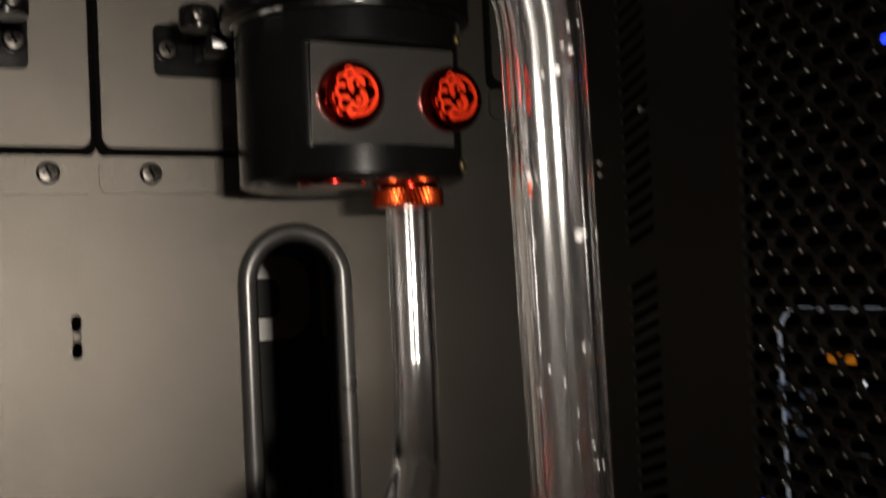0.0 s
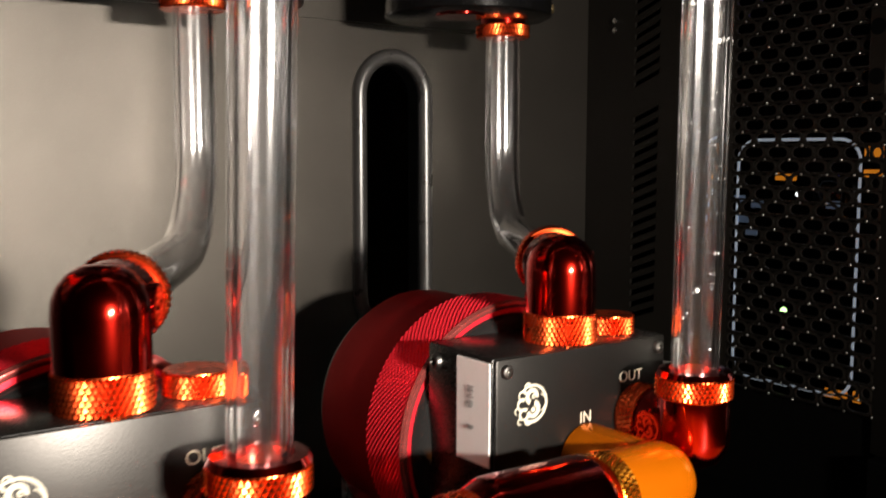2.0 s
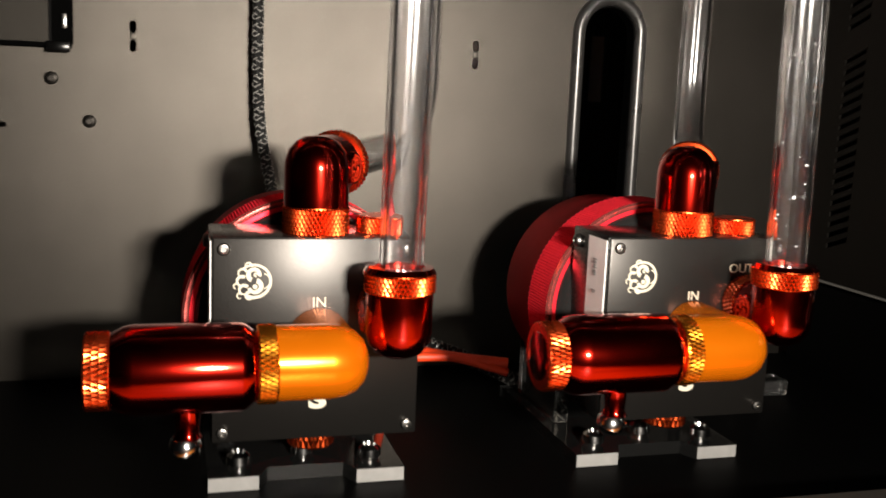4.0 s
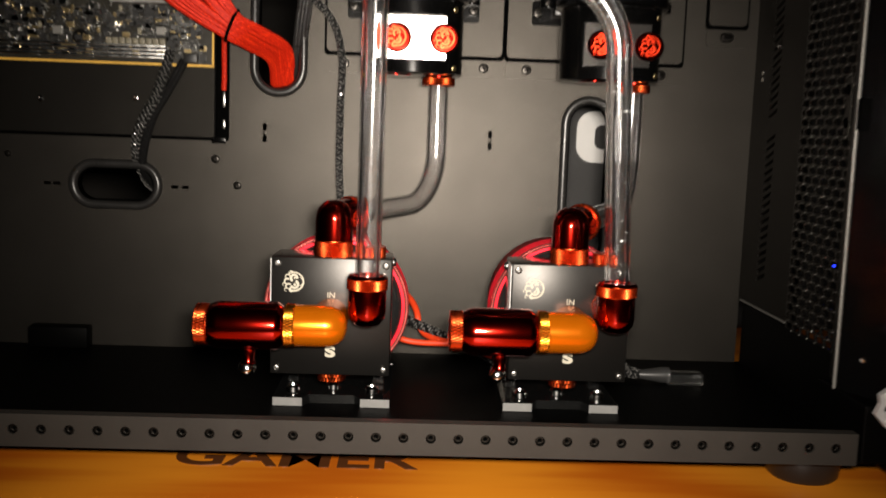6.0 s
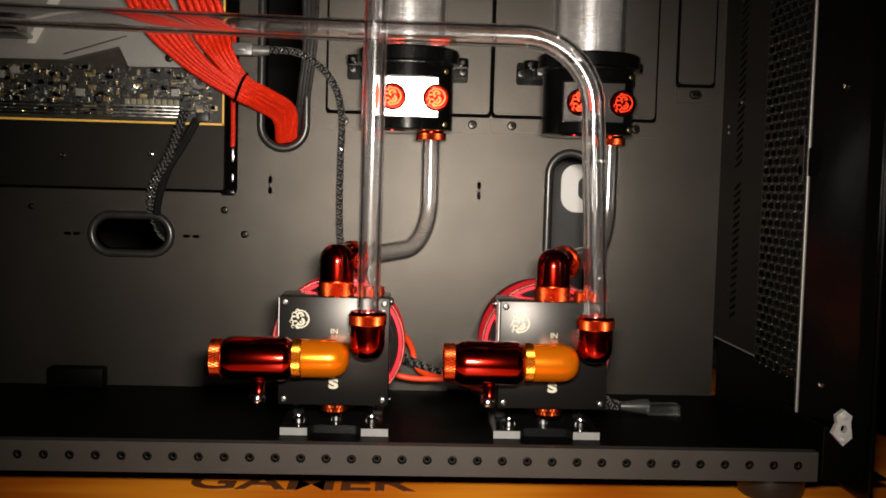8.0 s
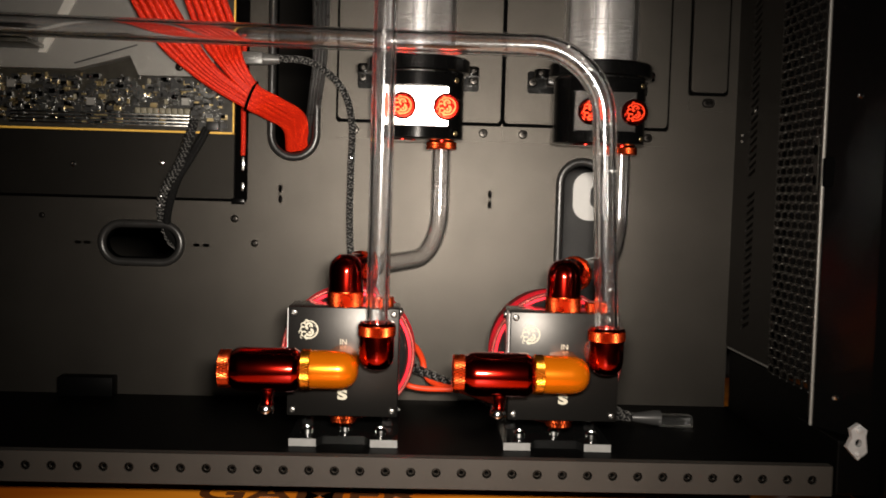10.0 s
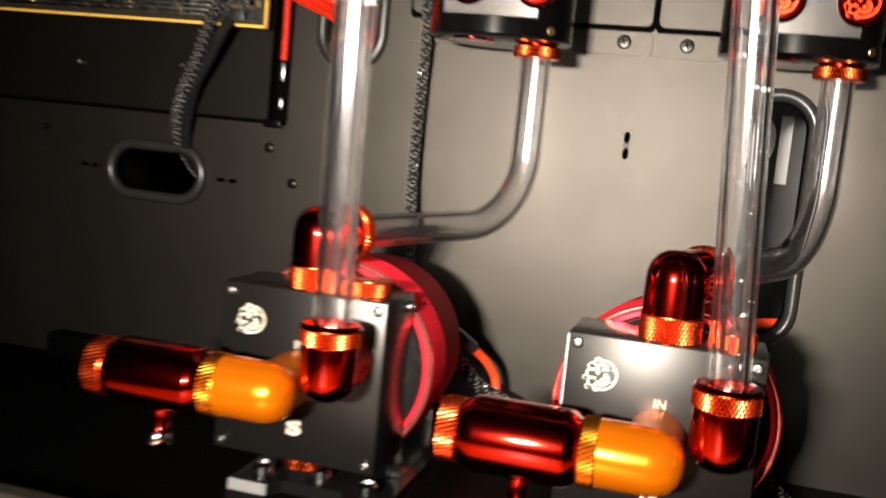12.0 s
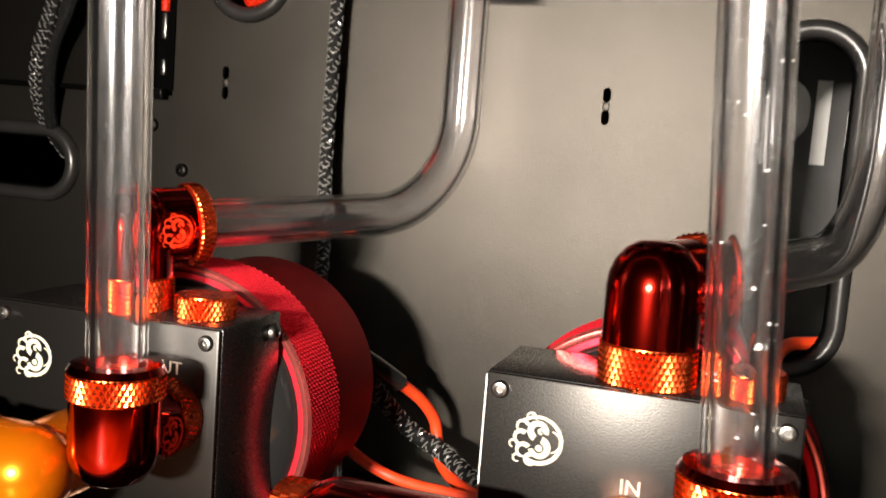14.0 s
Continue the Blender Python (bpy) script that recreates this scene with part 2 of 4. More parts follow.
def spline(points, steps=8):
    """A smooth curve through the points."""
    p = [Vector(q) for q in points]
    p = [2 * p[0] - p[1]] + p + [2 * p[-1] - p[-2]]
    out = []
    for a, b, c, d in zip(p, p[1:], p[2:], p[3:]):
        for k in range(steps):
            t = k / steps
            out.append(0.5 * (2 * b + (c - a) * t + (2 * a - 5 * b + 4 * c - d) * t * t + (3 * b - a - 3 * c + d) * t ** 3))
    out.append(p[-2])
    return out


def sweep(points, radius, segs=14, inner=0.0, bm=None, closed=False):
    """A round rod, or a pipe with a bore, along the points."""
    own = bmesh.new()
    pts = [Vector(p) for p in points]
    n = len(pts)

    def heading(i):
        a, b = (pts[(i - 1) % n], pts[(i + 1) % n]) if closed else (pts[max(i - 1, 0)], pts[min(i + 1, n - 1)])
        return (b - a).normalized()

    side = heading(0).orthogonal().normalized()
    shells = {radius: [], inner: []}
    for i in range(n):
        h = heading(i)
        side = (side - h * side.dot(h)).normalized()
        up = h.cross(side)
        for rad in ([radius, inner] if inner else [radius]):
            shells[rad].append([own.verts.new(pts[i] + (side * math.cos(2 * math.pi * k / segs) + up * math.sin(2 * math.pi * k / segs)) * rad) for k in range(segs)])
    for rad in ([radius, inner] if inner else [radius]):
        rings = shells[rad] + ([shells[rad][0]] if closed else [])
        for a, b in zip(rings, rings[1:]):
            for k in range(segs):
                j = (k + 1) % segs
                own.faces.new((a[k], a[j], b[j], b[k]))
    if not closed:
        for end in (0, -1):
            if inner:
                for k in range(segs):
                    j = (k + 1) % segs
                    own.faces.new((shells[radius][end][k], shells[radius][end][j], shells[inner][end][j], shells[inner][end][k]))
            else:
                own.faces.new(shells[radius][end])
    return joined(bm, own)


def stadium(cx, cz, w, h, steps=12):
    """Outline of a slot with round ends, w across and h high, as (x, z)."""
    r = min(w, h) / 2
    out = []
    if h >= w:
        for k in range(steps + 1):
            a = math.pi * k / steps
            out.append((cx + r * math.cos(a), cz + h / 2 - r + r * math.sin(a)))
        for k in range(steps + 1):
            a = math.pi + math.pi * k / steps
            out.append((cx + r * math.cos(a), cz - h / 2 + r + r * math.sin(a)))
    else:
        for k in range(steps + 1):
            a = -math.pi / 2 + math.pi * k / steps
            out.append((cx + w / 2 - r + r * math.cos(a), cz + r * math.sin(a)))
        for k in range(steps + 1):
            a = math.pi / 2 + math.pi * k / steps
            out.append((cx - w / 2 + r + r * math.cos(a), cz + r * math.sin(a)))
    return out


def rounded(cx, cz, w, h, r, steps=6):
    out = []
    for sx, sz, a0 in ((1, 1, 0), (-1, 1, 90), (-1, -1, 180), (1, -1, 270)):
        for k in range(steps + 1):
            a = radians(a0 + 90 * k / steps)
            out.append((cx + sx * (w / 2 - r) + r * math.cos(a), cz + sz * (h / 2 - r) + r * math.sin(a)))
    return out


def plate(outline, holes, y0, y1, place=lambda a, y, b: (a, y, b), bm=None):
    """A sheet between the depths y0 and y1 with openings cut through it."""
    own = bmesh.new()
    edges = []
    for loop in [outline, *holes]:
        vs = [own.verts.new((a, y0, b)) for a, b in loop]
        edges += [own.edges.new((vs[k], vs[(k + 1) % len(vs)])) for k in range(len(vs))]
    bmesh.ops.triangle_fill(own, use_beauty=True, use_dissolve=False, edges=edges)
    got = bmesh.ops.extrude_face_region(own, geom=own.faces[:] + own.edges[:])
    for v in got["geom"]:
        if isinstance(v, bmesh.types.BMVert):
            v.co.y = y1
    for v in own.verts:
        v.co = place(v.co.x, v.co.y, v.co.z)
    return joined(bm, own)


def rect(x0, x1, z0, z1):
    return [(x0, z0), (x1, z0), (x1, z1), (x0, z1)]


def lettering(text, size, at, mat, parent, name="lettering", turn=(90, 0, 0), depth=0.0001, bold=0.0, wide=1.0):
    cu = bpy.data.curves.new("text", "FONT")
    cu.body, cu.size, cu.align_x, cu.align_y, cu.extrude, cu.offset = text, size, "CENTER", "CENTER", depth, size * bold
    tmp = bpy.data.objects.new("text", cu)
    scene.collection.objects.link(tmp)
    me = bpy.data.meshes.new_from_object(tmp.evaluated_get(bpy.context.evaluated_depsgraph_get()))
    bpy.data.objects.remove(tmp)
    me.transform(pose(*at, *turn) @ Matrix.Diagonal((wide, 1, 1, 1)))
    me.materials.append(mat)
    ob = new(name, me)
    ob.parent = parent
    return ob


def screw(name, at, way, r, mat, parent=None, label="", category="screw", socket=True):
    """A pan head with a hexagon socket."""
    if r > 0.0029:
        bm = lathe([(0, 0), (r, 0), (r, r * 0.35), (r * 0.8, r * 0.62), (0, r * 0.74)], at, way, 22)
        ob = part(name, bm, mat, parent)
        # Raised black bars draw the shade of a cross recess.
        cross = box(-r * 0.55, r * 0.55, -r * 0.11, r * 0.11, r * 0.6, r * 0.78)
        box(-r * 0.11, r * 0.11, -r * 0.55, r * 0.55, r * 0.6, r * 0.79, 0, cross)
        bmesh.ops.transform(cross, matrix=axis_matrix(at, way) @ Matrix.Rotation(0.4, 4, "Z"), verts=cross.verts)
        part("recess", cross, VOID, ob, "black bars drawing the shade of a cross recess", smooth=False)
    else:
        bm = lathe([(0, 0), (r, 0), (r, r * 0.35), (r * 0.8, r * 0.62), (r * 0.5, r * 0.7), (r * 0.42, r * 0.25), (0, r * 0.25)], at, way, 18)
        ob = part(name, bm, mat, parent)
    if parent is None:
        tagged(ob, label, category)
    return ob


def emblem(cx, cz, r, y, mat, parent, name="emblem"):
    """A round printed mark of curling strokes, ragged at one side."""
    bm = bmesh.new()
    for x, z, rad, a0, a1, w0, w1 in (
            (0.0, 0.0, 0.88, -118, 128, 0.18, 0.12), (0.42, 0.0, 0.42, -75, 75, 0.06, 0.06), (0.00, 0.34, 0.30, -15, 245, 0.18, 0.26),
            (0.06, -0.28, 0.32, 75, -165, 0.28, 0.18), (0.06, -0.30, 0.07, 0, 360, 0.12, 0.12), (0.10, 0.34, 0.08, 0, 300, 0.10, 0.08),
            (-0.60, 0.44, 0.22, 20, 260, 0.15, 0.05), (-0.64, 0.02, 0.24, 50, 290, 0.20, 0.06), (-0.52, -0.46, 0.24, 40, 300, 0.20, 0.06),
            (-0.22, -0.78, 0.20, 80, 330, 0.18, 0.05), (-0.92, -0.26, 0.14, 0, 260, 0.10, 0.05), (-0.74, -0.78, 0.14, 30, 300, 0.10, 0.05),
            (-0.30, 0.84, 0.16, -20, 200, 0.14, 0.05)):
        rows = []
        for k in range(19):
            f = k / 18
            a, w = radians(a0 + (a1 - a0) * f), (w0 + (w1 - w0) * f) * r
            rows.append([bm.verts.new((cx + x * r + (rad * r + s * w) * math.cos(a), y, cz + z * r + (rad * r + s * w) * math.sin(a))) for s in (-0.5, 0.5)])
        for p, q in zip(rows, rows[1:]):
            bm.faces.new((p[0], p[1], q[1], q[0]))
        y -= 0.000006
    return part(name, bm, mat, parent, smooth=False)


# ---- setting: table, room, computer case ----
FLOOR_Z, TABLE_Z = 0.0125, -0.006
BACK_X0, BACK_X1, TOP_Z = -0.46, 0.2565, 0.46
table = part("table_top", box(-1.0, 1.0, -1.25, 0.75, TABLE_Z - 0.03, TABLE_Z, 0.003), WOOD, None, smooth=False)
tagged(table, "orange varnished wooden table top under the case", "table", kind="structure")
ROOM = surface("dim_room_paint", (0.05, 0.045, 0.04), 0.8, 0, 0.1, 4)
for nm, dims in (("wall_north", (-1.6, 1.6, 1.2, 1.25, -0.75, 1.6)), ("wall_south", (-1.6, 1.6, -2.05, -2.0, -0.75, 1.6)),
                 ("wall_west", (-1.65, -1.6, -2.0, 1.2, -0.75, 1.6)), ("wall_east", (1.6, 1.65, -2.0, 1.2, -0.75, 1.6)),
                 ("floor", (-1.6, 1.6, -2.0, 1.2, -0.80, -0.75)), ("ceiling", (-1.6, 1.6, -2.0, 1.2, 1.6, 1.65))):
    tagged(part(nm, box(*dims), ROOM, None, smooth=False), "plain dim room " + nm.split("_")[0], nm.split("_")[0], kind="structure")

# back wall of the case, with its openings
SLOT_BIG = (0.1510, 0.1267, 0.0265, 0.1034)
SLOT_TALL = (-0.0468, 0.2405, 0.0266, 0.1214)
SLOT_FLAT = (-0.1485, 0.1168, 0.0494, 0.0222)
SLOT_END = (-0.3080, 0.1168, 0.0494, 0.0222)
holes = [stadium(*SLOT_BIG), stadium(*SLOT_TALL), stadium(*SLOT_FLAT), stadium(*SLOT_END)]
for sx in (-0.0553, 0.0879):
    holes += [stadium(sx, 0.1527 + d, 0.0027, 0.0050, 5) for d in (-0.0037, 0.0037)]
holes += [stadium(cx + d, 0.1162, 0.0048, 0.0022, 5) for cx in (-0.1487, -0.3082) for d in (-0.043, -0.037, 0.037, 0.0435)]
bm = plate(rect(BACK_X0, BACK_X1, FLOOR_Z, TOP_Z), holes, 0.0, 0.0016)
wall_back = tagged(part("wall_back", bm, STEEL, None, smooth=False), "dark grey powder-coated steel back wall with cable slots", "case wall", kind="structure")
for sx in (-0.0553, 0.0879):
    part("slit_bridge", box(sx - 0.0011, sx + 0.0011, -0.0007, -0.0001, 0.1514, 0.1540, 0.0002), STEEL, wall_back)
bm = box(BACK_X0, 0.285, -0.193, 0.0016, FLOOR_Z - 0.0015, FLOOR_Z)
tagged(part("case_floor", bm, BLACK_FLOOR, None, smooth=False), "black painted steel floor of the computer case", "case floor", kind="structure")
bm = box(BACK_X0, 0.285, -0.20, 0.0016, TOP_Z, TOP_Z + 0.0015)
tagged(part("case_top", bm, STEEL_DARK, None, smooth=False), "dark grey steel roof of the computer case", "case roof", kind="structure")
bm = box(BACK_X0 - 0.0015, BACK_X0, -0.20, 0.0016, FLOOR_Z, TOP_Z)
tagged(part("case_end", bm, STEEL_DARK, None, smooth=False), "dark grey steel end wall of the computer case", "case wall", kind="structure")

# front rail with a row of holes
rail_holes = [stadium(-0.024 + 0.01245 * k, 0.0192, 0.0047, 0.0047, 6) for k in range(-34, 22)]
bm = plate(rect(BACK_X0, 0.2475, 0.0112, 0.0262), rail_holes, -0.1962, -0.1950)
box(BACK_X0, 0.2475, -0.1950, -0.1900, 0.0250, 0.0262, 0, bm)
rail = tagged(part("rail", bm, RAIL, None, smooth=False), "grey steel case rail with a row of round screw holes", "rail", kind="structure")
# Added strip that puts the shade inside the rail's holes.
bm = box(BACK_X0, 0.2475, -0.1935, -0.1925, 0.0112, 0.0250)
tagged(part("rail_hole_shade", bm, VOID, None, smooth=False), "black strip added to keep the rail holes dark", "rail", kind="structure")


def grommet(slot, name_label):
    cx, cz, w, h = slot
    ob = thing("grommet", name_label, "grommet", (0, 0, 0), "cable grommets")
    pts = [(x, -0.0012, z) for x, z in stadium(cx, cz, w + 0.0040, h + 0.0040, 16)]
    part("rim", sweep(pts, 0.0028, 12, closed=True), RUBBER, ob)
    # Lining in unlit black, not the rim's rubber: the slot's shade is its colour.
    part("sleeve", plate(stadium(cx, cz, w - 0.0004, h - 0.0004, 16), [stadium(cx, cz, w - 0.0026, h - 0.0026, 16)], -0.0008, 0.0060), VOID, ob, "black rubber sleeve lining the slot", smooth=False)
    return ob


grommet(SLOT_BIG, "black rubber grommet round a tall cable slot")
grommet(SLOT_TALL, "black rubber grommet round a slot full of cables")
grommet(SLOT_FLAT, "black rubber grommet round a flat cable slot")
grommet(SLOT_END, "black rubber grommet round an empty flat slot")


def seamed_cover(x0, x1, zb, label, inset=(0.0135, 0.0135)):
    """A flat cover plate on the back wall with screw tabs below."""
    ob = thing("cover_plate", label, "cover plate", (0, 0, 0), "cover plates on the back wall")
    bm = plate(rounded((x0 + x1) / 2, (zb + 0.440) / 2, x1 - x0, 0.440 - zb, 0.003), [], -0.0022, -0.0006)
    part("plate", bm, STEEL, ob, smooth=False)
    # A slightly larger black sheet draws the shadow round the plate's edge.
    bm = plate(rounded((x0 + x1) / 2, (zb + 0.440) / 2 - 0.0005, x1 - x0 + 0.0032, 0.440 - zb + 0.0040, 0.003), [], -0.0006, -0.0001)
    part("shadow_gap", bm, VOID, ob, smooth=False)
    bm = plate(rounded((x0 + x1) / 2, zb - 0.0076, x1 - x0 + 0.002, 0.0104, 0.0028), [], -0.0013, -0.0002)
    part("tab_strip", bm, STEEL, ob, smooth=False)
    for sx in (x0 + inset[0], x1 - inset[1]):
        screw("screw", (sx, -0.0013, zb - 0.0072), (0, -1, 0), 0.0031, ZINC, ob)
    return ob


seamed_cover(-0.0170, 0.0932, 0.2050, "grey steel cover plate with two screws", (0.0113, 0.0113))
seamed_cover(0.0962, 0.2078, 0.2050, "grey steel cover plate with two screws", (0.0129, 0.0129))
seamed_cover(0.2235, 0.2480, 0.2300, "narrow grey steel cover plate with screws")

for x, z in ((-0.0860, 0.1349), (-0.0721, 0.1185)):
    screw("screw", (x, -0.0001, z), (0, -1, 0), 0.0026, ZINC, None, "small dark screw in the grey back wall")

# dark boxes behind the back wall, seen through the slots
bm = box(0.02, 0.42, 0.205, 0.50, TABLE_Z, 0.36, 0.004)
carton = tagged(part("carton", bm, surface("black_card", (0.006, 0.0055, 0.0055), 0.55, 0, 0.2, 30), None, smooth=False),
                "black cardboard box with large white marks behind the case", "box")
marks = bmesh.new()
for outline, inner in ((rounded(0.1440, 0.1655, 0.0330, 0.0325, 0.013), rounded(0.1375, 0.1655, 0.0180, 0.0120, 0.0055)),
                       (rect(0.1628, 0.1700, 0.1390, 0.1815), None),
                       (rounded(0.2030, 0.1570, 0.0490, 0.0435, 0.014), rounded(0.2030, 0.1570, 0.0180, 0.0205, 0.006)),
                       (rect(0.2340, 0.2430, 0.1350, 0.1790), None)):
    plate(outline, [inner] if inner else [], 0.2035, 0.2049, bm=marks)
part("white_mark", marks, WHITE, carton, "row of bold white printed shapes", smooth=False)

# ---- right side of the case: slotted strip, perforated front, corner post ----
SIDE_X, PANEL_FAR, PANEL_NEAR, PANEL_LOW = 0.2560, -0.0800, -0.1424, 0.0525


def side(a, y, b):
    """Sheets of the side wall: a runs along y, b is the height."""
    return (SIDE_X + y, a, b)


side_wall = thing("side_wall", "black steel front wall with slotted strip and perforated panel", "case wall", (0, 0, 0))
tagged(side_wall, kind="structure")
slots = []
z = 0.0740
while z < 0.31:
    if not 0.1640 < z < 0.1710:
        slots.append([(-0.0425, z + 0.0020), (-0.0285, z - 0.0030), (-0.0285, z - 0.0005), (-0.0425, z + 0.0045)][::-1])
    z += 0.0050
bm = plate(rect(PANEL_FAR, 0.0, 0.0560, TOP_Z), slots, 0.0, 0.0012, side)
part("slotted_strip", bm, SIDE_SHADE_PAINT, side_wall, "steel strip with slanting slots, its dimness put in the colour", smooth=False)
part("strip_edge", box(SIDE_X - 0.0004, SIDE_X + 0.0006, PANEL_FAR - 0.0008, -0.0040, 0.0548, 0.0558), SHROUD, side_wall, "pale lower edge of the strip", smooth=False)
bm = plate(rect(-0.0540, 0.0, FLOOR_Z, TOP_Z), [], 0.0160, 0.0172, side)
plate(rect(PANEL_NEAR, -0.0045, FLOOR_Z, PANEL_LOW), [], 0.0020, 0.0032, side, bm)
own = bmesh.new()
quad = [(SIDE_X, PANEL_NEAR), (0.2480, -0.1664), (0.2492, -0.1664), (SIDE_X + 0.0012, PANEL_NEAR)]
lo, hi = [own.verts.new((x, y, 0.0400)) for x, y in quad], [own.verts.new((x, y, TOP_Z)) for x, y in quad]
for k in range(4):
    own.faces.new((lo[k], lo[(k + 1) % 4], hi[(k + 1) % 4], hi[k]))
own.faces.new(lo)
own.faces.new(hi)
part("return_sheet", own, SIDE_SHADE_PAINT, side_wall, "plain steel sheet beside the perforation, dimmed by its colour", smooth=False)
part("side_sheet", bm, BLACK_FLOOR, side_wall, smooth=False)


PITCH = (0.0104, 0.0052)


def perforated():
    """Sheet of staggered oblong holes, cell by cell."""
    bm = bmesh.new()
    pw, ph = PITCH
    y_lo, y_hi, z_lo = PANEL_NEAR, PANEL_FAR, PANEL_LOW
    for row in range(56):
        z0 = z_lo + row * ph
        shift = pw / 2 if row % 2 else 0
        k = -1
        while True:
            a0 = y_lo + k * pw + shift
            k += 1
            if a0 >= y_hi - 1e-6:
                break
            a1 = a0 + pw
            if a0 < y_lo - 1e-6 or a1 > y_hi + 1e-6:
                a0, a1 = max(a0, y_lo), min(a1, y_hi)
                if a1 - a0 < 0.004:
                    if a1 - a0 > 1e-5:
                        bm.faces.new([bm.verts.new((SIDE_X, a, b)) for a, b in rect(a0, a1, z0, z0 + ph)])
                    continue
            hole = stadium((a0 + a1) / 2, z0 + ph / 2, (a1 - a0) - 0.0017, ph - 0.0015, 4)
            n = len(hole)
            outer = []
            ca, cb, hw, hh = (a0 + a1) / 2, z0 + ph / 2, (a1 - a0) / 2, ph / 2
            for a, b in hole:
                f = min(hw / max(abs(a - ca), 1e-9), hh / max(abs(b - cb), 1e-9))
                outer.append((ca + (a - ca) * f, cb + (b - cb) * f))
            vi = [bm.verts.new((SIDE_X - 0.0002, a, b)) for a, b in hole]
            vb = [bm.verts.new((SIDE_X + 0.0010, a, b)) for a, b in hole]
            vo = [bm.verts.new((SIDE_X, a, b)) for a, b in outer]
            for i in range(n):
                j = (i + 1) % n
                bm.faces.new((vi[i], vi[j], vo[j], vo[i]))
                bm.faces.new((vi[i], vi[j], vb[j], vb[i]))
    return bm


part("perforated_panel", perforated(), MESH_METAL, side_wall, "black perforated metal with oblong holes", smooth=False)
# Bright metal beads added at the web junctions to make glints.
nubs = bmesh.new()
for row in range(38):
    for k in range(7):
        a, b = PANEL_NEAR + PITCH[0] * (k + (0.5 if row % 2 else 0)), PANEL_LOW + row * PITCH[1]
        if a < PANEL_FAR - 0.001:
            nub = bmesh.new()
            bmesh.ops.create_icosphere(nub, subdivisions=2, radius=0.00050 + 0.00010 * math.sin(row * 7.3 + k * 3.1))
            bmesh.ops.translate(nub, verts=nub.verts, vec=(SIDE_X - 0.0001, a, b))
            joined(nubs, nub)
tagged(part("glint_beads", nubs, NUB, side_wall, "small bright beads added as glints on the web"), kind="stuff")
bm = box(SIDE_X - 0.0012, SIDE_X - 0.0003, -0.1424, -0.1362, 0.163, 0.192, 0.0003)
part("lug", bm, STEEL_DARK, side_wall, "dark steel lug with two holes", smooth=False)
# Black discs on the lug give the darkness of its holes.
for z in (0.1690, 0.1855):
    part("lug_hole", drum(0.0028, 0, 0.0002, (SIDE_X - 0.0013, -0.1392, z), (-1, 0, 0), 0.0001, 18), VOID, side_wall)
for y, z in ((-0.0172, 0.1965), (-0.0172, 0.2005), (-0.0400, 0.2150)):
    part("side_screw", drum(0.0013, 0, 0.0010, (SIDE_X - 0.0002, y, z), (-1, 0, 0), 0.0003, 14), CHROME, side_wall)

post = thing("corner_post", "black steel corner post with a pale grey edge", "post", (0, 0, 0))
tagged(post, kind="structure")
own = bmesh.new()
quad = [(0.2480, -0.1682), (0.2640, -0.1985), (0.2715, -0.1985), (0.2715, -0.1682)]
lo, hi = [own.verts.new((x, y, 0.0400)) for x, y in quad], [own.verts.new((x, y, TOP_Z)) for x, y in quad]
for k in range(4):
    own.faces.new((lo[k], lo[(k + 1) % 4], hi[(k + 1) % 4], hi[k]))
own.faces.new(lo)
own.faces.new(hi)
part("post_face", own, BLACK_METAL, post, smooth=False)
part("edge_strip", box(0.2465, 0.2479, -0.1682, -0.1666, 0.0400, TOP_Z, 0.0004), SHROUD, post, "thin pale grey edge", smooth=False)
part("post_base", box(0.2490, 0.2715, -0.1970, -0.1450, FLOOR_Z, 0.0398, 0.0008), BLACK_FLOOR, post, smooth=False)
part("outer_strip", box(0.2718, 0.2740, -0.2010, -0.1480, 0.0020, TOP_Z, 0.0005), BLACK_METAL, post, smooth=False)
part("latch", box(0.2462, 0.2560, -0.1730, -0.1684, 0.1650, 0.1800, 0.0008), VOID, post)
screw("screw", (0.2543, -0.1800, 0.0573), (-1, -0.53, 0), 0.0016, CHROME, post)
screw("screw", (0.2569, -0.1850, 0.2103), (-1, -0.53, 0), 0.0016, CHROME, post)

clasp = thing("clasp", "bent chrome spring clasp on the corner post", "clasp", (0.2570, -0.2003, 0.0312))
pts = [(0, 0), (0.0045, 0.004), (0.0035, 0.0115), (0.0040, 0.0150), (0, 0.0180), (-0.0040, 0.0150), (-0.0032, 0.0110), (-0.0055, 0.0060)]
part("clasp_plate", plate(pts, [stadium(0, 0.0085, 0.0032, 0.0040, 5)], -0.0016, 0.0018), PALE_ZINC, clasp, smooth=False)
part("rivet", lathe([(0, 0.0016), (0.0018, 0.0016), (0.0015, 0.0026), (0, 0.0030)], (0, -0.0002, 0.0150), (0, -1, 0), 16), PALE_ZINC, clasp)
part("rivet", lathe([(0, 0.0016), (0.0014, 0.0016), (0.0011, 0.0026), (0, 0.0030)], (0, -0.0002, 0.0030), (0, -1, 0), 16), PALE_ZINC, clasp)

foot = thing("case_foot", "round black rubber foot under the case", "foot", (0.2370, -0.162, TABLE_Z))
part("pad", lathe([(0, 0), (0.0150, 0), (0.0170, 0.002), (0.0185, 0.012), (0.0180, 0.0168), (0, 0.0168)], (0, 0, 0), (0, 0, 1), 32), BLACK, foot)

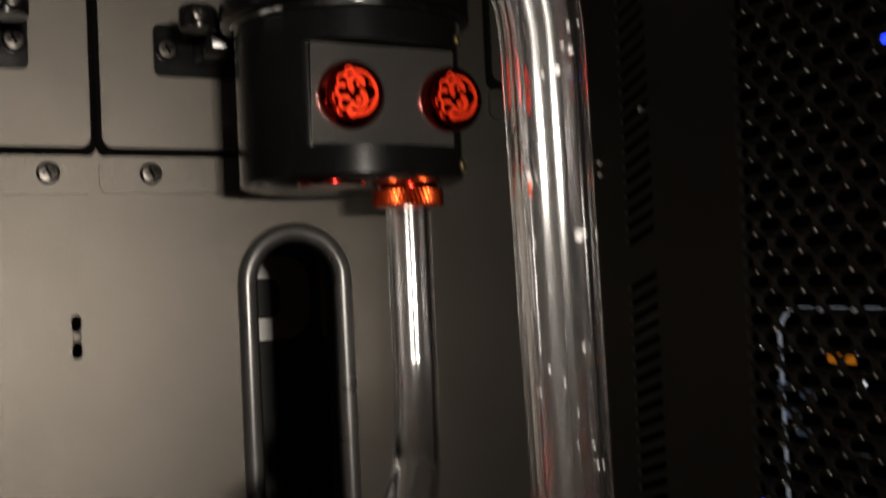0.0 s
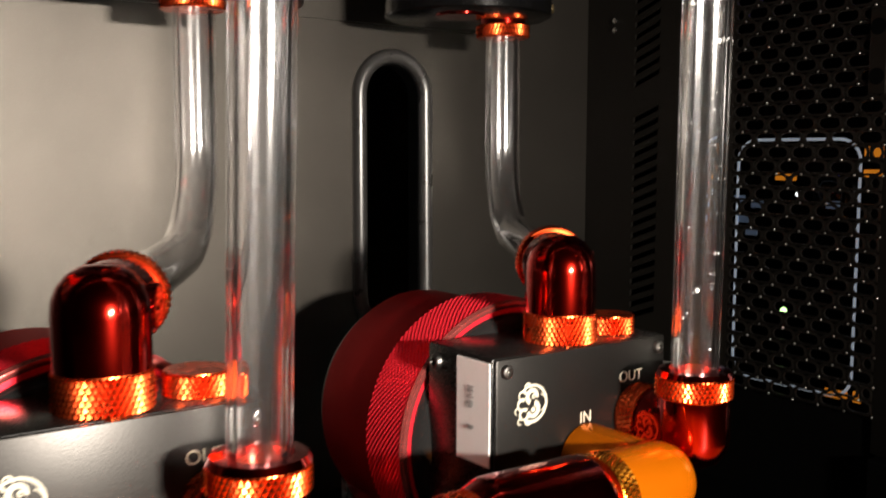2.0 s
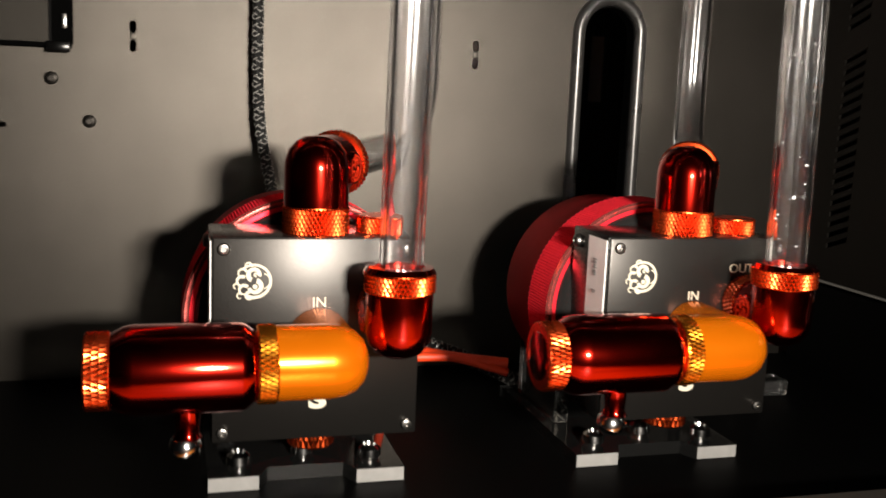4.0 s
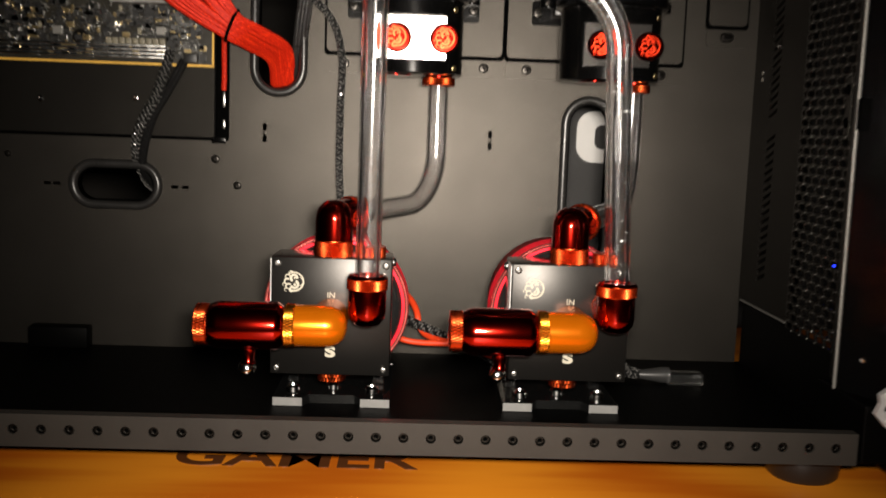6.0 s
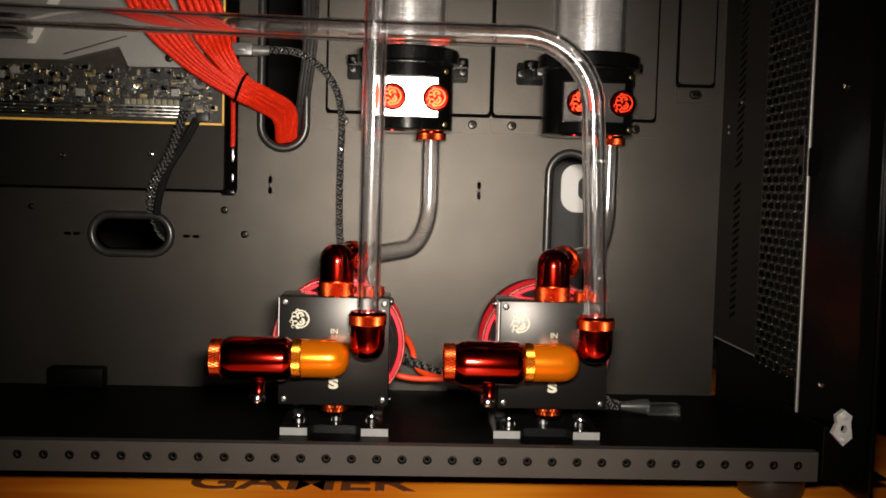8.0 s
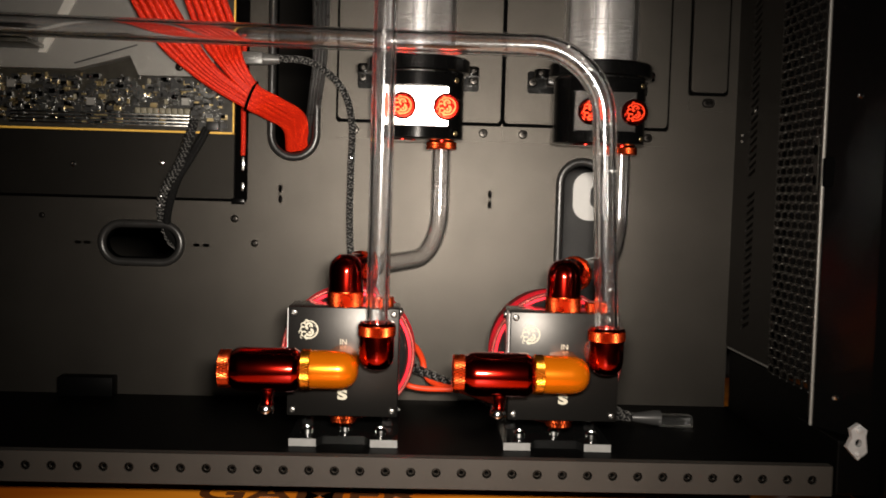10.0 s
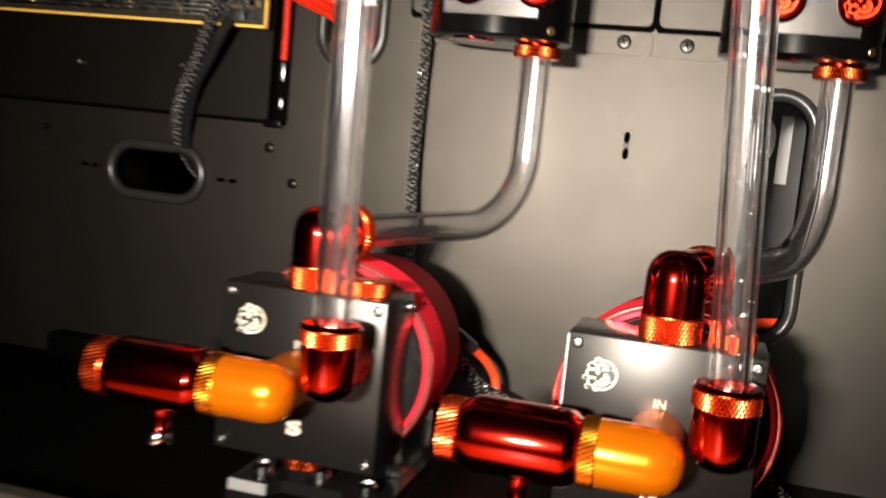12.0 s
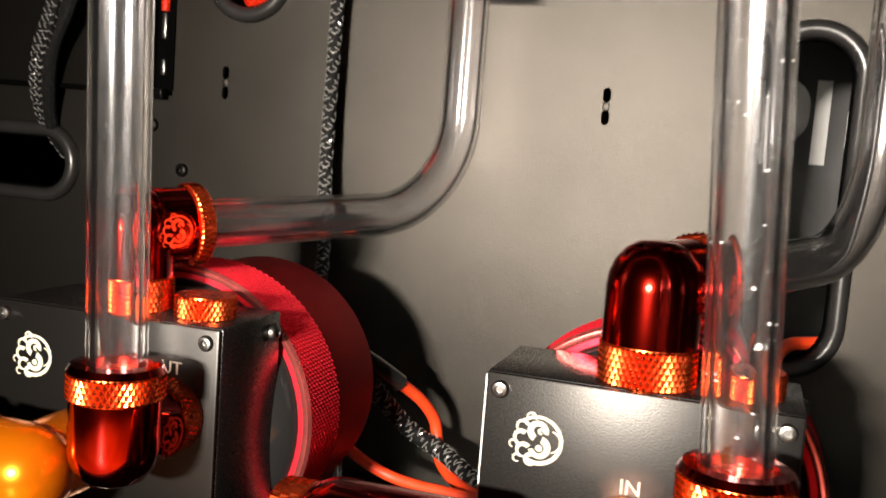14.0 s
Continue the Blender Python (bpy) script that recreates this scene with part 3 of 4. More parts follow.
# beyond the perforated front: a bright-rimmed cover, lamps, stray lights, and glowing shapes for reflections
# The outline glows to draw a bright reflected line; it is no light source.
pts = [(0.300, a, b) for a, b in rounded(-0.0790, 0.0970, 0.0575, 0.1040, 0.009)]
rim = tagged(part("rim", sweep(pts, 0.0006, 8, closed=True), glowing("glowing_reflection_rim", (0.75, 0.85, 1.0), 0.22)), "thin rounded rim glowing as a reflection behind the perforated front", "rim")
tagged(part("front_cover", box(0.330, 0.334, -0.185, 0.0, 0.014, TOP_Z, 0.001), BLACK_FLOOR, None, smooth=False), "plain black cover beyond the perforated front", "case cover", kind="structure")
for nm, at, col, st, r in (("green_led", (0.3000, -0.0755, 0.0768), (0.55, 1.0, 0.35), 3.0, 0.0014),
                           ("white_led", (0.3000, -0.0810, 0.1265), (0.95, 0.97, 1.0), 2.0, 0.0015),
                           ("blue_led", (0.3000, -0.0400, 0.0840), (0.02, 0.04, 1.0), 4.0, 0.0010)):
    led = part(nm, lathe([(0, -r), (r * 0.7, -r * 0.7), (r, 0), (r * 0.7, r * 0.7), (0, r)], at, (1, 0, 0), 14), glowing(nm, col, st))
    tagged(led, nm.replace("_led", "") + " indicator light behind the perforated front", "indicator light")
dome = part("dark_dome", lathe([(0, 0), (0.0115, 0), (0.0112, 0.003), (0.0090, 0.0075), (0.0050, 0.0105), (0, 0.0115)], (0.330, -0.0800, 0.1270), (-1, 0, 0), 32), GLOSS_BLACK)
tagged(dome, "dark glossy round dome behind the perforated front", "dome")
BLUE = glowing("blue_light", (0.02, 0.05, 1.0), 3.0)
for y0, y1, z0, z1 in ((-0.0975, -0.0945, 0.2262, 0.2290), (-0.1062, -0.1036, 0.2245, 0.2270)):
    tagged(part("blue_light", box(0.300, 0.3010, y0, y1, z0, z1, 0.0004), BLUE), "small blue light behind the perforated front", "indicator light")
# Bluish reflections, put in as faintly glowing boxes; no lamps here.
BLUE_REFLECTION = glowing("pale_reflected_light", (0.35, 0.50, 0.75), 0.06)
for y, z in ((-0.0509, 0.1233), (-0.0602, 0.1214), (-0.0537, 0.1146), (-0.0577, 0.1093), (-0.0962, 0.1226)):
    tagged(part("pale_reflection", box(0.300, 0.3010, y - 0.0030, y + 0.0030, z - 0.0016, z + 0.0016, 0.0004), BLUE_REFLECTION), "dim glowing patch for a pale blue reflection behind the front", "indicator light")
# The strip at z 0.132 glows as the amber reflection on the dome's top.
AMBER = glowing("amber_strip", (1.0, 0.32, 0.02), 0.35)
for y0, y1, z0, z1 in ((-0.1060, -0.0960, 0.0440, 0.0475), (-0.1120, -0.1085, 0.0440, 0.0485), (-0.0790, -0.0690, 0.1320, 0.1350), (-0.1190, -0.1090, 0.1420, 0.1460), (-0.1190, -0.1090, 0.1340, 0.1370)):
    tagged(part("amber_light", box(0.300, 0.3010, y0, y1, z0, z1, 0.0004), AMBER), "small glowing amber strip behind the front", "indicator light")

# ---- pumps ----
ELBOW_Z = 0.1118
WAY = Vector((0.0526, 0.0840, 0.006)).normalized()


def badge(at, way, height, parent):
    """A flat round boss on the side of a fitting, with a bright swirl cut into it."""
    boss = part("badge", drum(0.0048, 0, height, at, way, 0.0003, 32), RED_DEEP, parent, "round boss with a bright red swirl mark")
    mark = emblem(0, 0, 0.0040, 0, RED_PRINT, boss, "swirl")
    turn = Vector((0, -1, 0)).rotation_difference(way).to_matrix().to_4x4()
    mark.data.transform(Matrix.Translation(at + way * (height + 0.0001)) @ turn)


def build_pump():
    pump = thing("water_pump", "black square water pump with red ring motor on clear stand", "pump", (0, 0, 0), "water pumps")
    part("block", box(-0.0302, 0.0302, -0.1398, -0.1125, 0.0332, 0.0930, 0.0007), POM, pump)
    face = part("face_plate", box(-0.0300, 0.0300, -0.1412, -0.1400, 0.0334, 0.0928, 0.0005), FACE, pump, "dark brushed front plate with pale printing")
    emblem(-0.0186, 0.0806, 0.0053, -0.1414, CREAM, face)
    lettering("S", 0.0072, (0.0, -0.1413, 0.0450), CREAM, face, "letter_mark", bold=0.05, wide=1.5)
    lettering("IN", 0.0042, (0.0, -0.1413, 0.0741), CREAM, face, "inlet_word")
    lettering("OUT", 0.0042, (0.0167, -0.1413, 0.0829), CREAM, face, "outlet_word")
    for sx in (-0.0270, 0.0270):
        for sz in (0.0364, 0.0897):
            screw("corner_screw", (sx, -0.1412, sz), (0, -1, 0), 0.0018, SCREW_STEEL, pump)
    sticker = part("sticker", box(-0.0306, -0.0303, -0.1392, -0.1258, 0.0655, 0.0917), WHITE, pump, "white paper sticker with small print", smooth=False)
    bars = bmesh.new()
    for k, zz in enumerate((0.0846, 0.0839, 0.0834, 0.0826, 0.0819, 0.0808, 0.0802, 0.0795, 0.0745, 0.0739)):
        w = (0.0015, 0.0011, 0.0013, 0.0008)[k % 4]
        box(-0.0308, -0.0307, -0.1316 - w, -0.1316 + w, zz, zz + 0.00028, 0, bars)
    part("print", bars, INK, sticker, smooth=False)
    screw("side_screw", (-0.0303, -0.1170, 0.0885), (-1, 0, 0), 0.0022, SCREW_STEEL, pump)
    screw("side_screw", (0.0303, -0.1170, 0.0885), (1, 0, 0), 0.0022, SCREW_STEEL, pump)
    # round motor behind the block
    c, back = (0.0006, 0, 0.0628), (0, 1, 0)
    part("collar", lathe([(0, -0.1150), (0.0285, -0.1150), (0.0300, -0.1146), (0.0330, -0.1125), (0.0348, -0.1100), (0.0358, -0.1070), (0, -0.1060)], c, back, 64), GLOSS_BLACK, pump, "gloss black round collar")
    ring = part("knurled_ring", knurled(0.0386, -0.1100, -0.0925, c, back, 120, 21, 0.0005), RED_RING, pump, "knurled red anodised ring")
    part("ring_lip", lathe([(0.0362, -0.1095), (0.0363, -0.1106), (0.0368, -0.1109), (0.0378, -0.1109), (0.0385, -0.1100)], c, back, 96), RED_LIP, ring, "bright cut edge of the red ring")
    part("motor", lathe([(0, -0.0930), (0.0358, -0.0930), (0.0358, -0.0625), (0.0350, -0.0608), (0.0270, -0.0600), (0, -0.0600)], c, back, 64), RED_MOTOR, pump, "dull red anodised motor can")
    part("end_cap", lathe([(0, -0.0600), (0.0335, -0.0600), (0.0335, -0.0575), (0.0325, -0.0562), (0, -0.0560)], c, back, 64), BLACK, pump, "black plastic motor end cap")
    # plug underneath
    part("lower_plug", knurled(0.0072, 0.0278, 0.0334, (0, -0.1290, 0), (0, 0, 1), 26, 3), RED_KNURL, pump, "small knurled red plug")
    # top elbow
    t = (0, -0.1310, 0)
    elbow = part("top_elbow", lathe([(0, 0.1010), (0.0095, 0.1010), (0.0095, 0.1118), (0.0092, 0.1146), (0.0082, 0.1173), (0.0062, 0.1197), (0.0038, 0.1211), (0, 0.1215)], t, (0, 0, 1), 48), RED_DEEP, pump, "deep red polished elbow fitting")
    part("base_ring", knurled(0.0099, 0.0928, 0.1010, t, (0, 0, 1), 48, 7, 0.0004), RED_KNURL, elbow)
    e = Vector((t[0], t[1], ELBOW_Z))
    part("elbow_arm", drum(0.0092, 0.004, 0.0125, e, WAY, 0.0004, 40), RED_DEEP, elbow)
    part("elbow_collar", knurled(0.0102, 0.0125, 0.0165, e, WAY, 44, 3, 0.0003), RED_KNURL, elbow)
    n = Vector((WAY.y, -WAY.x, 0)).normalized()
    badge(e + WAY * 0.0065, n, 0.0097, elbow)
    part("top_plug", knurled(0.0072, 0.0928, 0.0982, (0.0195, -0.1298, 0), (0, 0, 1), 36, 5, 0.0004), RED_KNURL, pump, "small knurled red plug")
    # outlet elbow carrying the upright pipe
    o = (0.0188, -0.1612, 0)
    outlet = part("outlet_elbow", lathe([(0, 0.0628), (0.0037, 0.0631), (0.0066, 0.0645), (0.0085, 0.0672), (0.0092, 0.0705), (0.0092, 0.0812), (0, 0.0812)], o, (0, 0, 1), 48), RED_DEEP, pump, "deep red polished elbow fitting")
    part("outlet_collar", knurled(0.0099, 0.0812, 0.0868, o, (0, 0, 1), 48, 5, 0.00035), RED_KNURL, outlet)
    part("outlet_lip", lathe([(0.0098, 0.0868), (0.0090, 0.0882), (0.0066, 0.0884), (0.0064, 0.0868)], o, (0, 0, 1), 48), RED_DEEP, outlet)
    part("outlet_arm", drum(0.0080, 0, 0.0120, (0.0188, -0.1480, 0.0725), (0, -1, 0), 0.0004, 36), RED_DEEP, outlet)
    for way in (-1, 1):
        badge(Vector((0.0188, -0.1535, 0.0725)), Vector((way, 0, 0)), 0.0086, outlet)
    part("outlet_base", knurled(0.0086, 0, 0.0065, (0.0188, -0.1413, 0.0725), (0, -1, 0), 40, 4, 0.0003), RED_KNURL, outlet)
    # inlet elbow, orange, and the valve
    zc, yc = 0.0628, -0.1650
    inlet = part("inlet_elbow", lathe([(0, -0.0098), (0.0030, -0.0095), (0.0060, -0.0083), (0.0083, -0.0060), (0.0096, -0.0028), (0.0100, 0.0010), (0.0100, 0.0150), (0, 0.0150)], (0, yc, zc + 0.0006), (-1, 0, 0), 48), ORANGE, pump, "orange anodised elbow fitting")
    part("inlet_arm", drum(0.0092, 0, 0.0240, (0.0, -0.1413, zc + 0.0006), (0, -1, 0), 0.0004, 40), ORANGE, inlet)
    part("inlet_ring", knurled(0.0105, 0.0146, 0.0198, (0, yc, zc + 0.0004), (-1, 0, 0), 48, 4, 0.0003), ORANGE_KNURL, inlet)
    valve = part("valve_body", lathe([(0, 0.0198), (0.0090, 0.0198), (0.0112, 0.0225), (0.0116, 0.0240), (0.0116, 0.0500), (0.0112, 0.0525), (0.0095, 0.0556), (0, 0.0556)], (0, yc, zc), (-1, 0, 0), 48), RED_DEEP, pump, "dark red polished valve body")
    part("valve_end", knurled(0.0100, 0.0556, 0.0618, (0, yc, zc), (-1, 0, 0), 44, 4, 0.0003), RED_KNURL, valve)
    part("valve_disc", lathe([(0, 0.0622), (0.0050, 0.0624), (0.0068, 0.0621), (0.0070, 0.0618)], (0, yc, zc), (-1, 0, 0), 28), RED_DEEP, valve)
    part("valve_stem", lathe([(0, 0), (0.0034, 0), (0.0030, 0.006), (0.0038, 0.0075), (0, 0.0075)], (-0.0370, yc, zc - 0.0108), (0, 0, -1), 20), RED_DEEP, valve)
    part("valve_knob", lathe([(0, 0), (0.0030, 0), (0.0042, 0.0015), (0.0042, 0.0040), (0.0026, 0.0055), (0, 0.0058)], (-0.0370, yc, zc - 0.0183), (-0.25, 0.1, -1), 12), CHROME, valve)
    # clear stand
    pts = [(-0.0305, -0.1270), (-0.0150, -0.1270), (-0.0120, -0.1205), (0.0120, -0.1205), (0.0150, -0.1270), (0.0305, -0.1270), (0.0305, -0.0480), (-0.0305, -0.0480)]
    stand = part("stand", plate([(a, b) for a, b in pts], [], FLOOR_Z, FLOOR_Z + 0.0046, lambda a, y, b: (a, b, y)), ACRYLIC_ROUGH, pump, "clear acrylic base plate", smooth=False)
    for sx in (-0.0235, 0.0235):
        part("stand_upright", box(sx - 0.003, sx + 0.003, -0.0960, -0.0580, FLOOR_Z + 0.0046, 0.0420, 0.0006), ACRYLIC_ROUGH, stand, smooth=False)
        part("sawn_edge", box(math.copysign(0.0228, sx) - 0.0076, math.copysign(0.0228, sx) + 0.0076, -0.1273, -0.1271, FLOOR_Z + 0.0002, FLOOR_Z + 0.0045), FROSTED, stand, "frosted sawn edge of the plate", smooth=False)
    for sx, sy in ((-0.0208, -0.1185), (0.0208, -0.1185), (0.0, -0.1120)):
        part("bolt", lathe([(0, 0), (0.0030, 0), (0.0030, 0.0012), (0.0040, 0.0014), (0.0036, 0.0038), (0.0022, 0.0050), (0.0018, 0.0036), (0, 0.0036)], (sx, sy, FLOOR_Z + 0.0046), (0, 0, 1), 24), CHROME, stand)
    return pump


pump_l = build_pump()
pump_r = copy_thing(pump_l, Matrix.Translation((0.1206, 0, 0)))
PUMPS = (0.0, 0.1206)

# ---- reservoirs ----
RES = (0.0368, 0.1518)
RES_Y, RES_R = -0.0480, 0.0290


def build_reservoir():
    res = thing("reservoir", "clear cylindrical reservoir on a black base with red plugs", "reservoir", (0, 0, 0), "reservoirs")
    ax = (0, RES_Y, 0)
    own = bmesh.new()
    zs = [(0.1893, 0.0275, 0), (0.1900, RES_R, 0), (0.1965, RES_R, 0), (0.1966, RES_R, 1), (0.2215, RES_R, 1), (0.2216, RES_R, 0), (0.2290, RES_R, 0), (0.2296, 0.0280, 0)]
    flat, n, rings = -0.0215, 96, []
    for z, r, cut in zs:
        ring = []
        for k in range(n):
            a = 2 * math.pi * k / n
            x, y = r * math.cos(a), r * math.sin(a)
            ring.append(own.verts.new((x, RES_Y + (max(y, flat) if cut else y), z)))
        rings.append(ring)
    for a, b in zip(rings, rings[1:]):
        for k in range(n):
            j = (k + 1) % n
            own.faces.new((a[k], a[j], b[j], b[k]))
    own.faces.new(rings[0])
    own.faces.new(rings[-1])
    part("base", own, BLACK_METAL, res, "black anodised base with a flat front")
    yf = RES_Y + flat
    bm = box(-0.0188, 0.0188, -0.0006, 0.0, -0.0119, 0.0119, 0.0001)
    bmesh.ops.transform(bm, matrix=pose(0, yf - 0.0007, 0.2091, 4), verts=bm.verts)
    part("flat_plate", bm, SATIN_PLATE, res, "satin flat front plate", smooth=False)
    for sx in (-0.0090, 0.0178):
        plug = part("plug", lathe([(0, 0), (0.0082, 0), (0.0082, 0.0024), (0.0070, 0.0040), (0, 0.0042)], (sx, yf - 0.0006, 0.2088), (0, -1, 0), 40), RED_DEEP, res, "round red screw plug with a bright swirl mark")
        part("plug_disc", drum(0.0064, 0.0042, 0.0046, (sx, yf - 0.0006, 0.2088), (0, -1, 0), 0.0001, 36), RED_DEEP, plug)
        emblem(sx, 0.2088, 0.0058, yf - 0.0054, RED_PRINT, plug)
    for sz in (0.1930, 0.2255):
        part("base_screw", drum(0.0016, 0, 0.0008, (0.0235, RES_Y - 0.0170, sz), (0.62, -0.78, 0), 0.0003, 14), GOLD, res)
    ring = part("collar_ring", lathe([(0.0235, 0.2304), (0.0312, 0.2304), (0.0324, 0.2312), (0.0324, 0.2385), (0.0314, 0.2396), (0.0250, 0.2400), (0.0238, 0.2396)], ax, (0, 0, 1), 72), BLACK_METAL, res, "black locking ring")
    part("bright_ring", lathe([(0.0280, 0.2294), (0.0299, 0.2294), (0.0299, 0.2302), (0.0280, 0.2302)], ax, (0, 0, 1), 72), CHROME, ring)
    part("tank", lathe([(0.0232, 0.2300), (0.0232, 0.4300), (0.0202, 0.4300), (0.0202, 0.2300), (0.0232, 0.2300)], ax, (0, 0, 1), 64), ACRYLIC_TANK, res, "clear acrylic tank pipe")
    turns = [(0.0196 * math.cos(a), RES_Y + 0.0196 * math.sin(a), 0.2420 + 0.0030 * a / 6.2832) for a in np.linspace(0, 2 * math.pi * 8, 8 * 40)]
    part("thread", sweep(turns, 0.0006, 6), ACRYLIC_TANK, res, "clear moulded thread inside the tank")
    part("inner_pipe", sweep([(0.0, RES_Y, 0.2300), (0.0, RES_Y, 0.40)], 0.0050, 20, 0.0036), ACRYLIC, res, "clear inner pipe")
    bracket = part("bracket", plate(rounded(0, 0.2330, 0.0820, 0.0150, 0.002), [], -0.0040, -0.0024), BLACK_METAL, res, "black steel wall bracket", smooth=False)
    part("bracket_arm", box(-0.0300, 0.0300, -0.0240, -0.0040, 0.2290, 0.2380, 0.001), BLACK_METAL, bracket)
    for sx in (-0.0375, 0.0375):
        screw("bracket_screw", (sx, -0.0040, 0.2330), (0, -1, 0), 0.0030, ZINC, bracket)
    for sx in (-1, 1):
        ear = part("ear", lathe([(0, 0), (0.0048, 0), (0.0050, 0.0008), (0.0050, 0.0052), (0.0044, 0.0060), (0, 0.0060)], (sx * 0.0345, -0.030, 0.2325), (0, 0, 1), 24), BLACK_METAL, bracket)
        screw("ear_screw", (sx * 0.0355, -0.0350, 0.2355), (0, -1, 0), 0.0022, ZINC, ear)
    outlet = part("bottom_fitting", knurled(0.0096, 0.1838, 0.1884, (0.0158, RES_Y, 0), (0, 0, 1), 48, 3, 0.0003), RED_KNURL, res, "knurled red pipe fitting")
    part("fitting_neck", drum(0.0080, 0.1880, 0.1896, (0.0158, RES_Y, 0), (0, 0, 1), 0.0002, 36), RED_DEEP, outlet)
    part("bottom_plug", drum(0.0085, 0.1884, 0.1896, (-0.0090, RES_Y - 0.008, 0), (0, 0, 1), 0.0003, 36), RED_DEEP, res)
    return res


res_l = build_reservoir()
res_l.location.x = RES[0]
res_r = copy_thing(res_l, Matrix.Translation((RES[1], 0, 0)))

# ---- clear pipes ----
PIPE, BORE = 0.0061, 0.0042


def bubbles(points, count, seed, parent):
    """Air bubbles and drops clinging inside the bore."""
    rnd = random.Random(seed)
    pts = [Vector(p) for p in points]
    bm = bmesh.new()
    for _ in range(count):
        i = rnd.randrange(len(pts) - 1)
        p = pts[i].lerp(pts[i + 1], rnd.random())
        h = (pts[i + 1] - pts[i]).normalized()
        s = h.orthogonal().normalized()
        s.rotate(Matrix.Rotation(rnd.uniform(0, 6.283), 3, h))
        r = rnd.choice((0.00016, 0.0002, 0.00025, 0.00035, 0.0007)) * rnd.uniform(0.8, 1.2)
        own = bmesh.new()
        bmesh.ops.create_icosphere(own, subdivisions=1, radius=r)
        for v in own.verts:
            v.co = v.co + p + s * (BORE - r * 0.6)
        joined(bm, own)
    ob = tagged(part("bubbles", bm, BUBBLE, parent, "tiny pale air bubbles"), kind="stuff")
    return ob


def pipe(points, label, drops=0, seed=1):
    ob = part("clear_pipe", sweep(points, PIPE, 32, BORE), ACRYLIC)
    tagged(ob, label, "pipe", "clear pipes")
    if drops:
        bubbles(points, drops, seed, ob)
    return ob


for x, rx in zip(PUMPS, RES):
    e = Vector((x, -0.1310, ELBOW_Z)) + WAY * 0.0160
    down = Vector((rx + 0.0158, RES_Y, 0.1845))
    low = Vector((rx + 0.0158, RES_Y, e.z + 0.004))
    pts = bent([down, low, e], 0.030, 14)
    pipe(pts, "bent clear acrylic pipe from reservoir down to pump")
up = 0.0188
straight = [Vector((up + 0.005 * (z - 0.084), -0.1612 - 0.045 * (z - 0.084), z)) for z in np.linspace(0.0840, 0.43, 24)]
pipe(straight, "straight upright clear acrylic pipe above the pump outlet")
hook = bent([(0.1206 + up, -0.1612, 0.0840), (0.1305, -0.1700, 0.2322), (0.0178, -0.1520, 0.2350), (-0.42, -0.1300, 0.2435)], 0.038, 18)
hook = [hook[0].lerp(hook[1], k / 12) for k in range(12)] + hook[1:]
pipe(hook, "bubbly clear acrylic pipe bent from upright to level", 170, 5)


# ---- cables ----
def cable(name, points, r, mat, label, segs=10, steps=8, group=""):
    ob = part(name, sweep(spline(points, steps), r, segs), mat)
    return tagged(ob, label, "cable", group)


def braid(ob, points, r, turns_per_m=150.0, strands=3, steps=8):
    """Pale shiny threads wound both ways round a sleeved cable."""
    pts = spline(points, steps)
    fine = []
    for a, b in zip(pts, pts[1:]):
        n = max(1, round((b - a).length / 0.00045))
        fine += [a.lerp(b, k / n) for k in range(n)]
    side_way = (fine[1] - fine[0]).orthogonal().normalized()
    frames, run = [], 0.0
    for k, p in enumerate(fine):
        h = (fine[min(k + 1, len(fine) - 1)] - fine[max(k - 1, 0)]).normalized()
        side_way = (side_way - h * side_way.dot(h)).normalized()
        run += (p - fine[max(k - 1, 0)]).length
        frames.append((p, side_way.copy(), h.cross(side_way), run))
    bm = bmesh.new()
    for sense in (1, -1):
        for j in range(strands):
            path = []
            for p, u, v, d in frames:
                a = sense * 2 * math.pi * turns_per_m * d + 2 * math.pi * j / strands
                over = 0.00010 if math.sin(2 * math.pi * turns_per_m * 3.0 * d + 2.4 * j) > 0.2 else -0.00045
                path.append(p + (u * math.cos(a) + v * math.sin(a)) * (r + over))
            sweep(path, 0.00030, 4, bm=bm)
    tagged(part("threads", bm, NYLON, ob, "pale shiny woven threads"), kind="stuff")
    return ob


def braided_cable(name, points, r, label, group="", strands=3):
    return braid(cable(name, points, r, BLACK_SLEEVE, label, 10, 8, group), points, r, strands=strands)


braided_cable("braided_cable", [(-0.060, -0.013, 0.2430), (-0.0538, -0.012, 0.2425), (-0.0344, -0.012, 0.2405), (-0.0152, -0.012, 0.2259), (-0.0070, -0.011, 0.2038), (-0.0070, -0.010, 0.1700), (-0.0070, -0.011, 0.1400), (-0.0055, -0.014, 0.1150), (-0.001, -0.022, 0.0900), (0.002, -0.040, 0.0700), (0.003, -0.054, 0.0600)],
      0.0022, "black braided cable with white flecks hanging down the wall")
cable("grey_sleeve", [(0.018, -0.0565, 0.0720), (0.0240, -0.0500, 0.0700), (0.0300, -0.0460, 0.0660), (0.0362, -0.0385, 0.0592)],
      0.0030, RUBBER, "dark grey shrink sleeve over a pump cable")
cable("red_cable", [(0.0340, -0.0420, 0.0620), (0.0375, -0.0360, 0.0575), (0.0415, -0.0300, 0.0520), (0.0445, -0.0250, 0.0450), (0.0462, -0.0250, 0.0375), (0.0495, -0.0300, 0.0325), (0.0578, -0.0400, 0.0308), (0.0700, -0.0500, 0.0305), (0.0900, -0.0560, 0.0290)],
      0.0020, ORANGE_SLEEVE, "orange-red sleeved cable from the back of a pump")
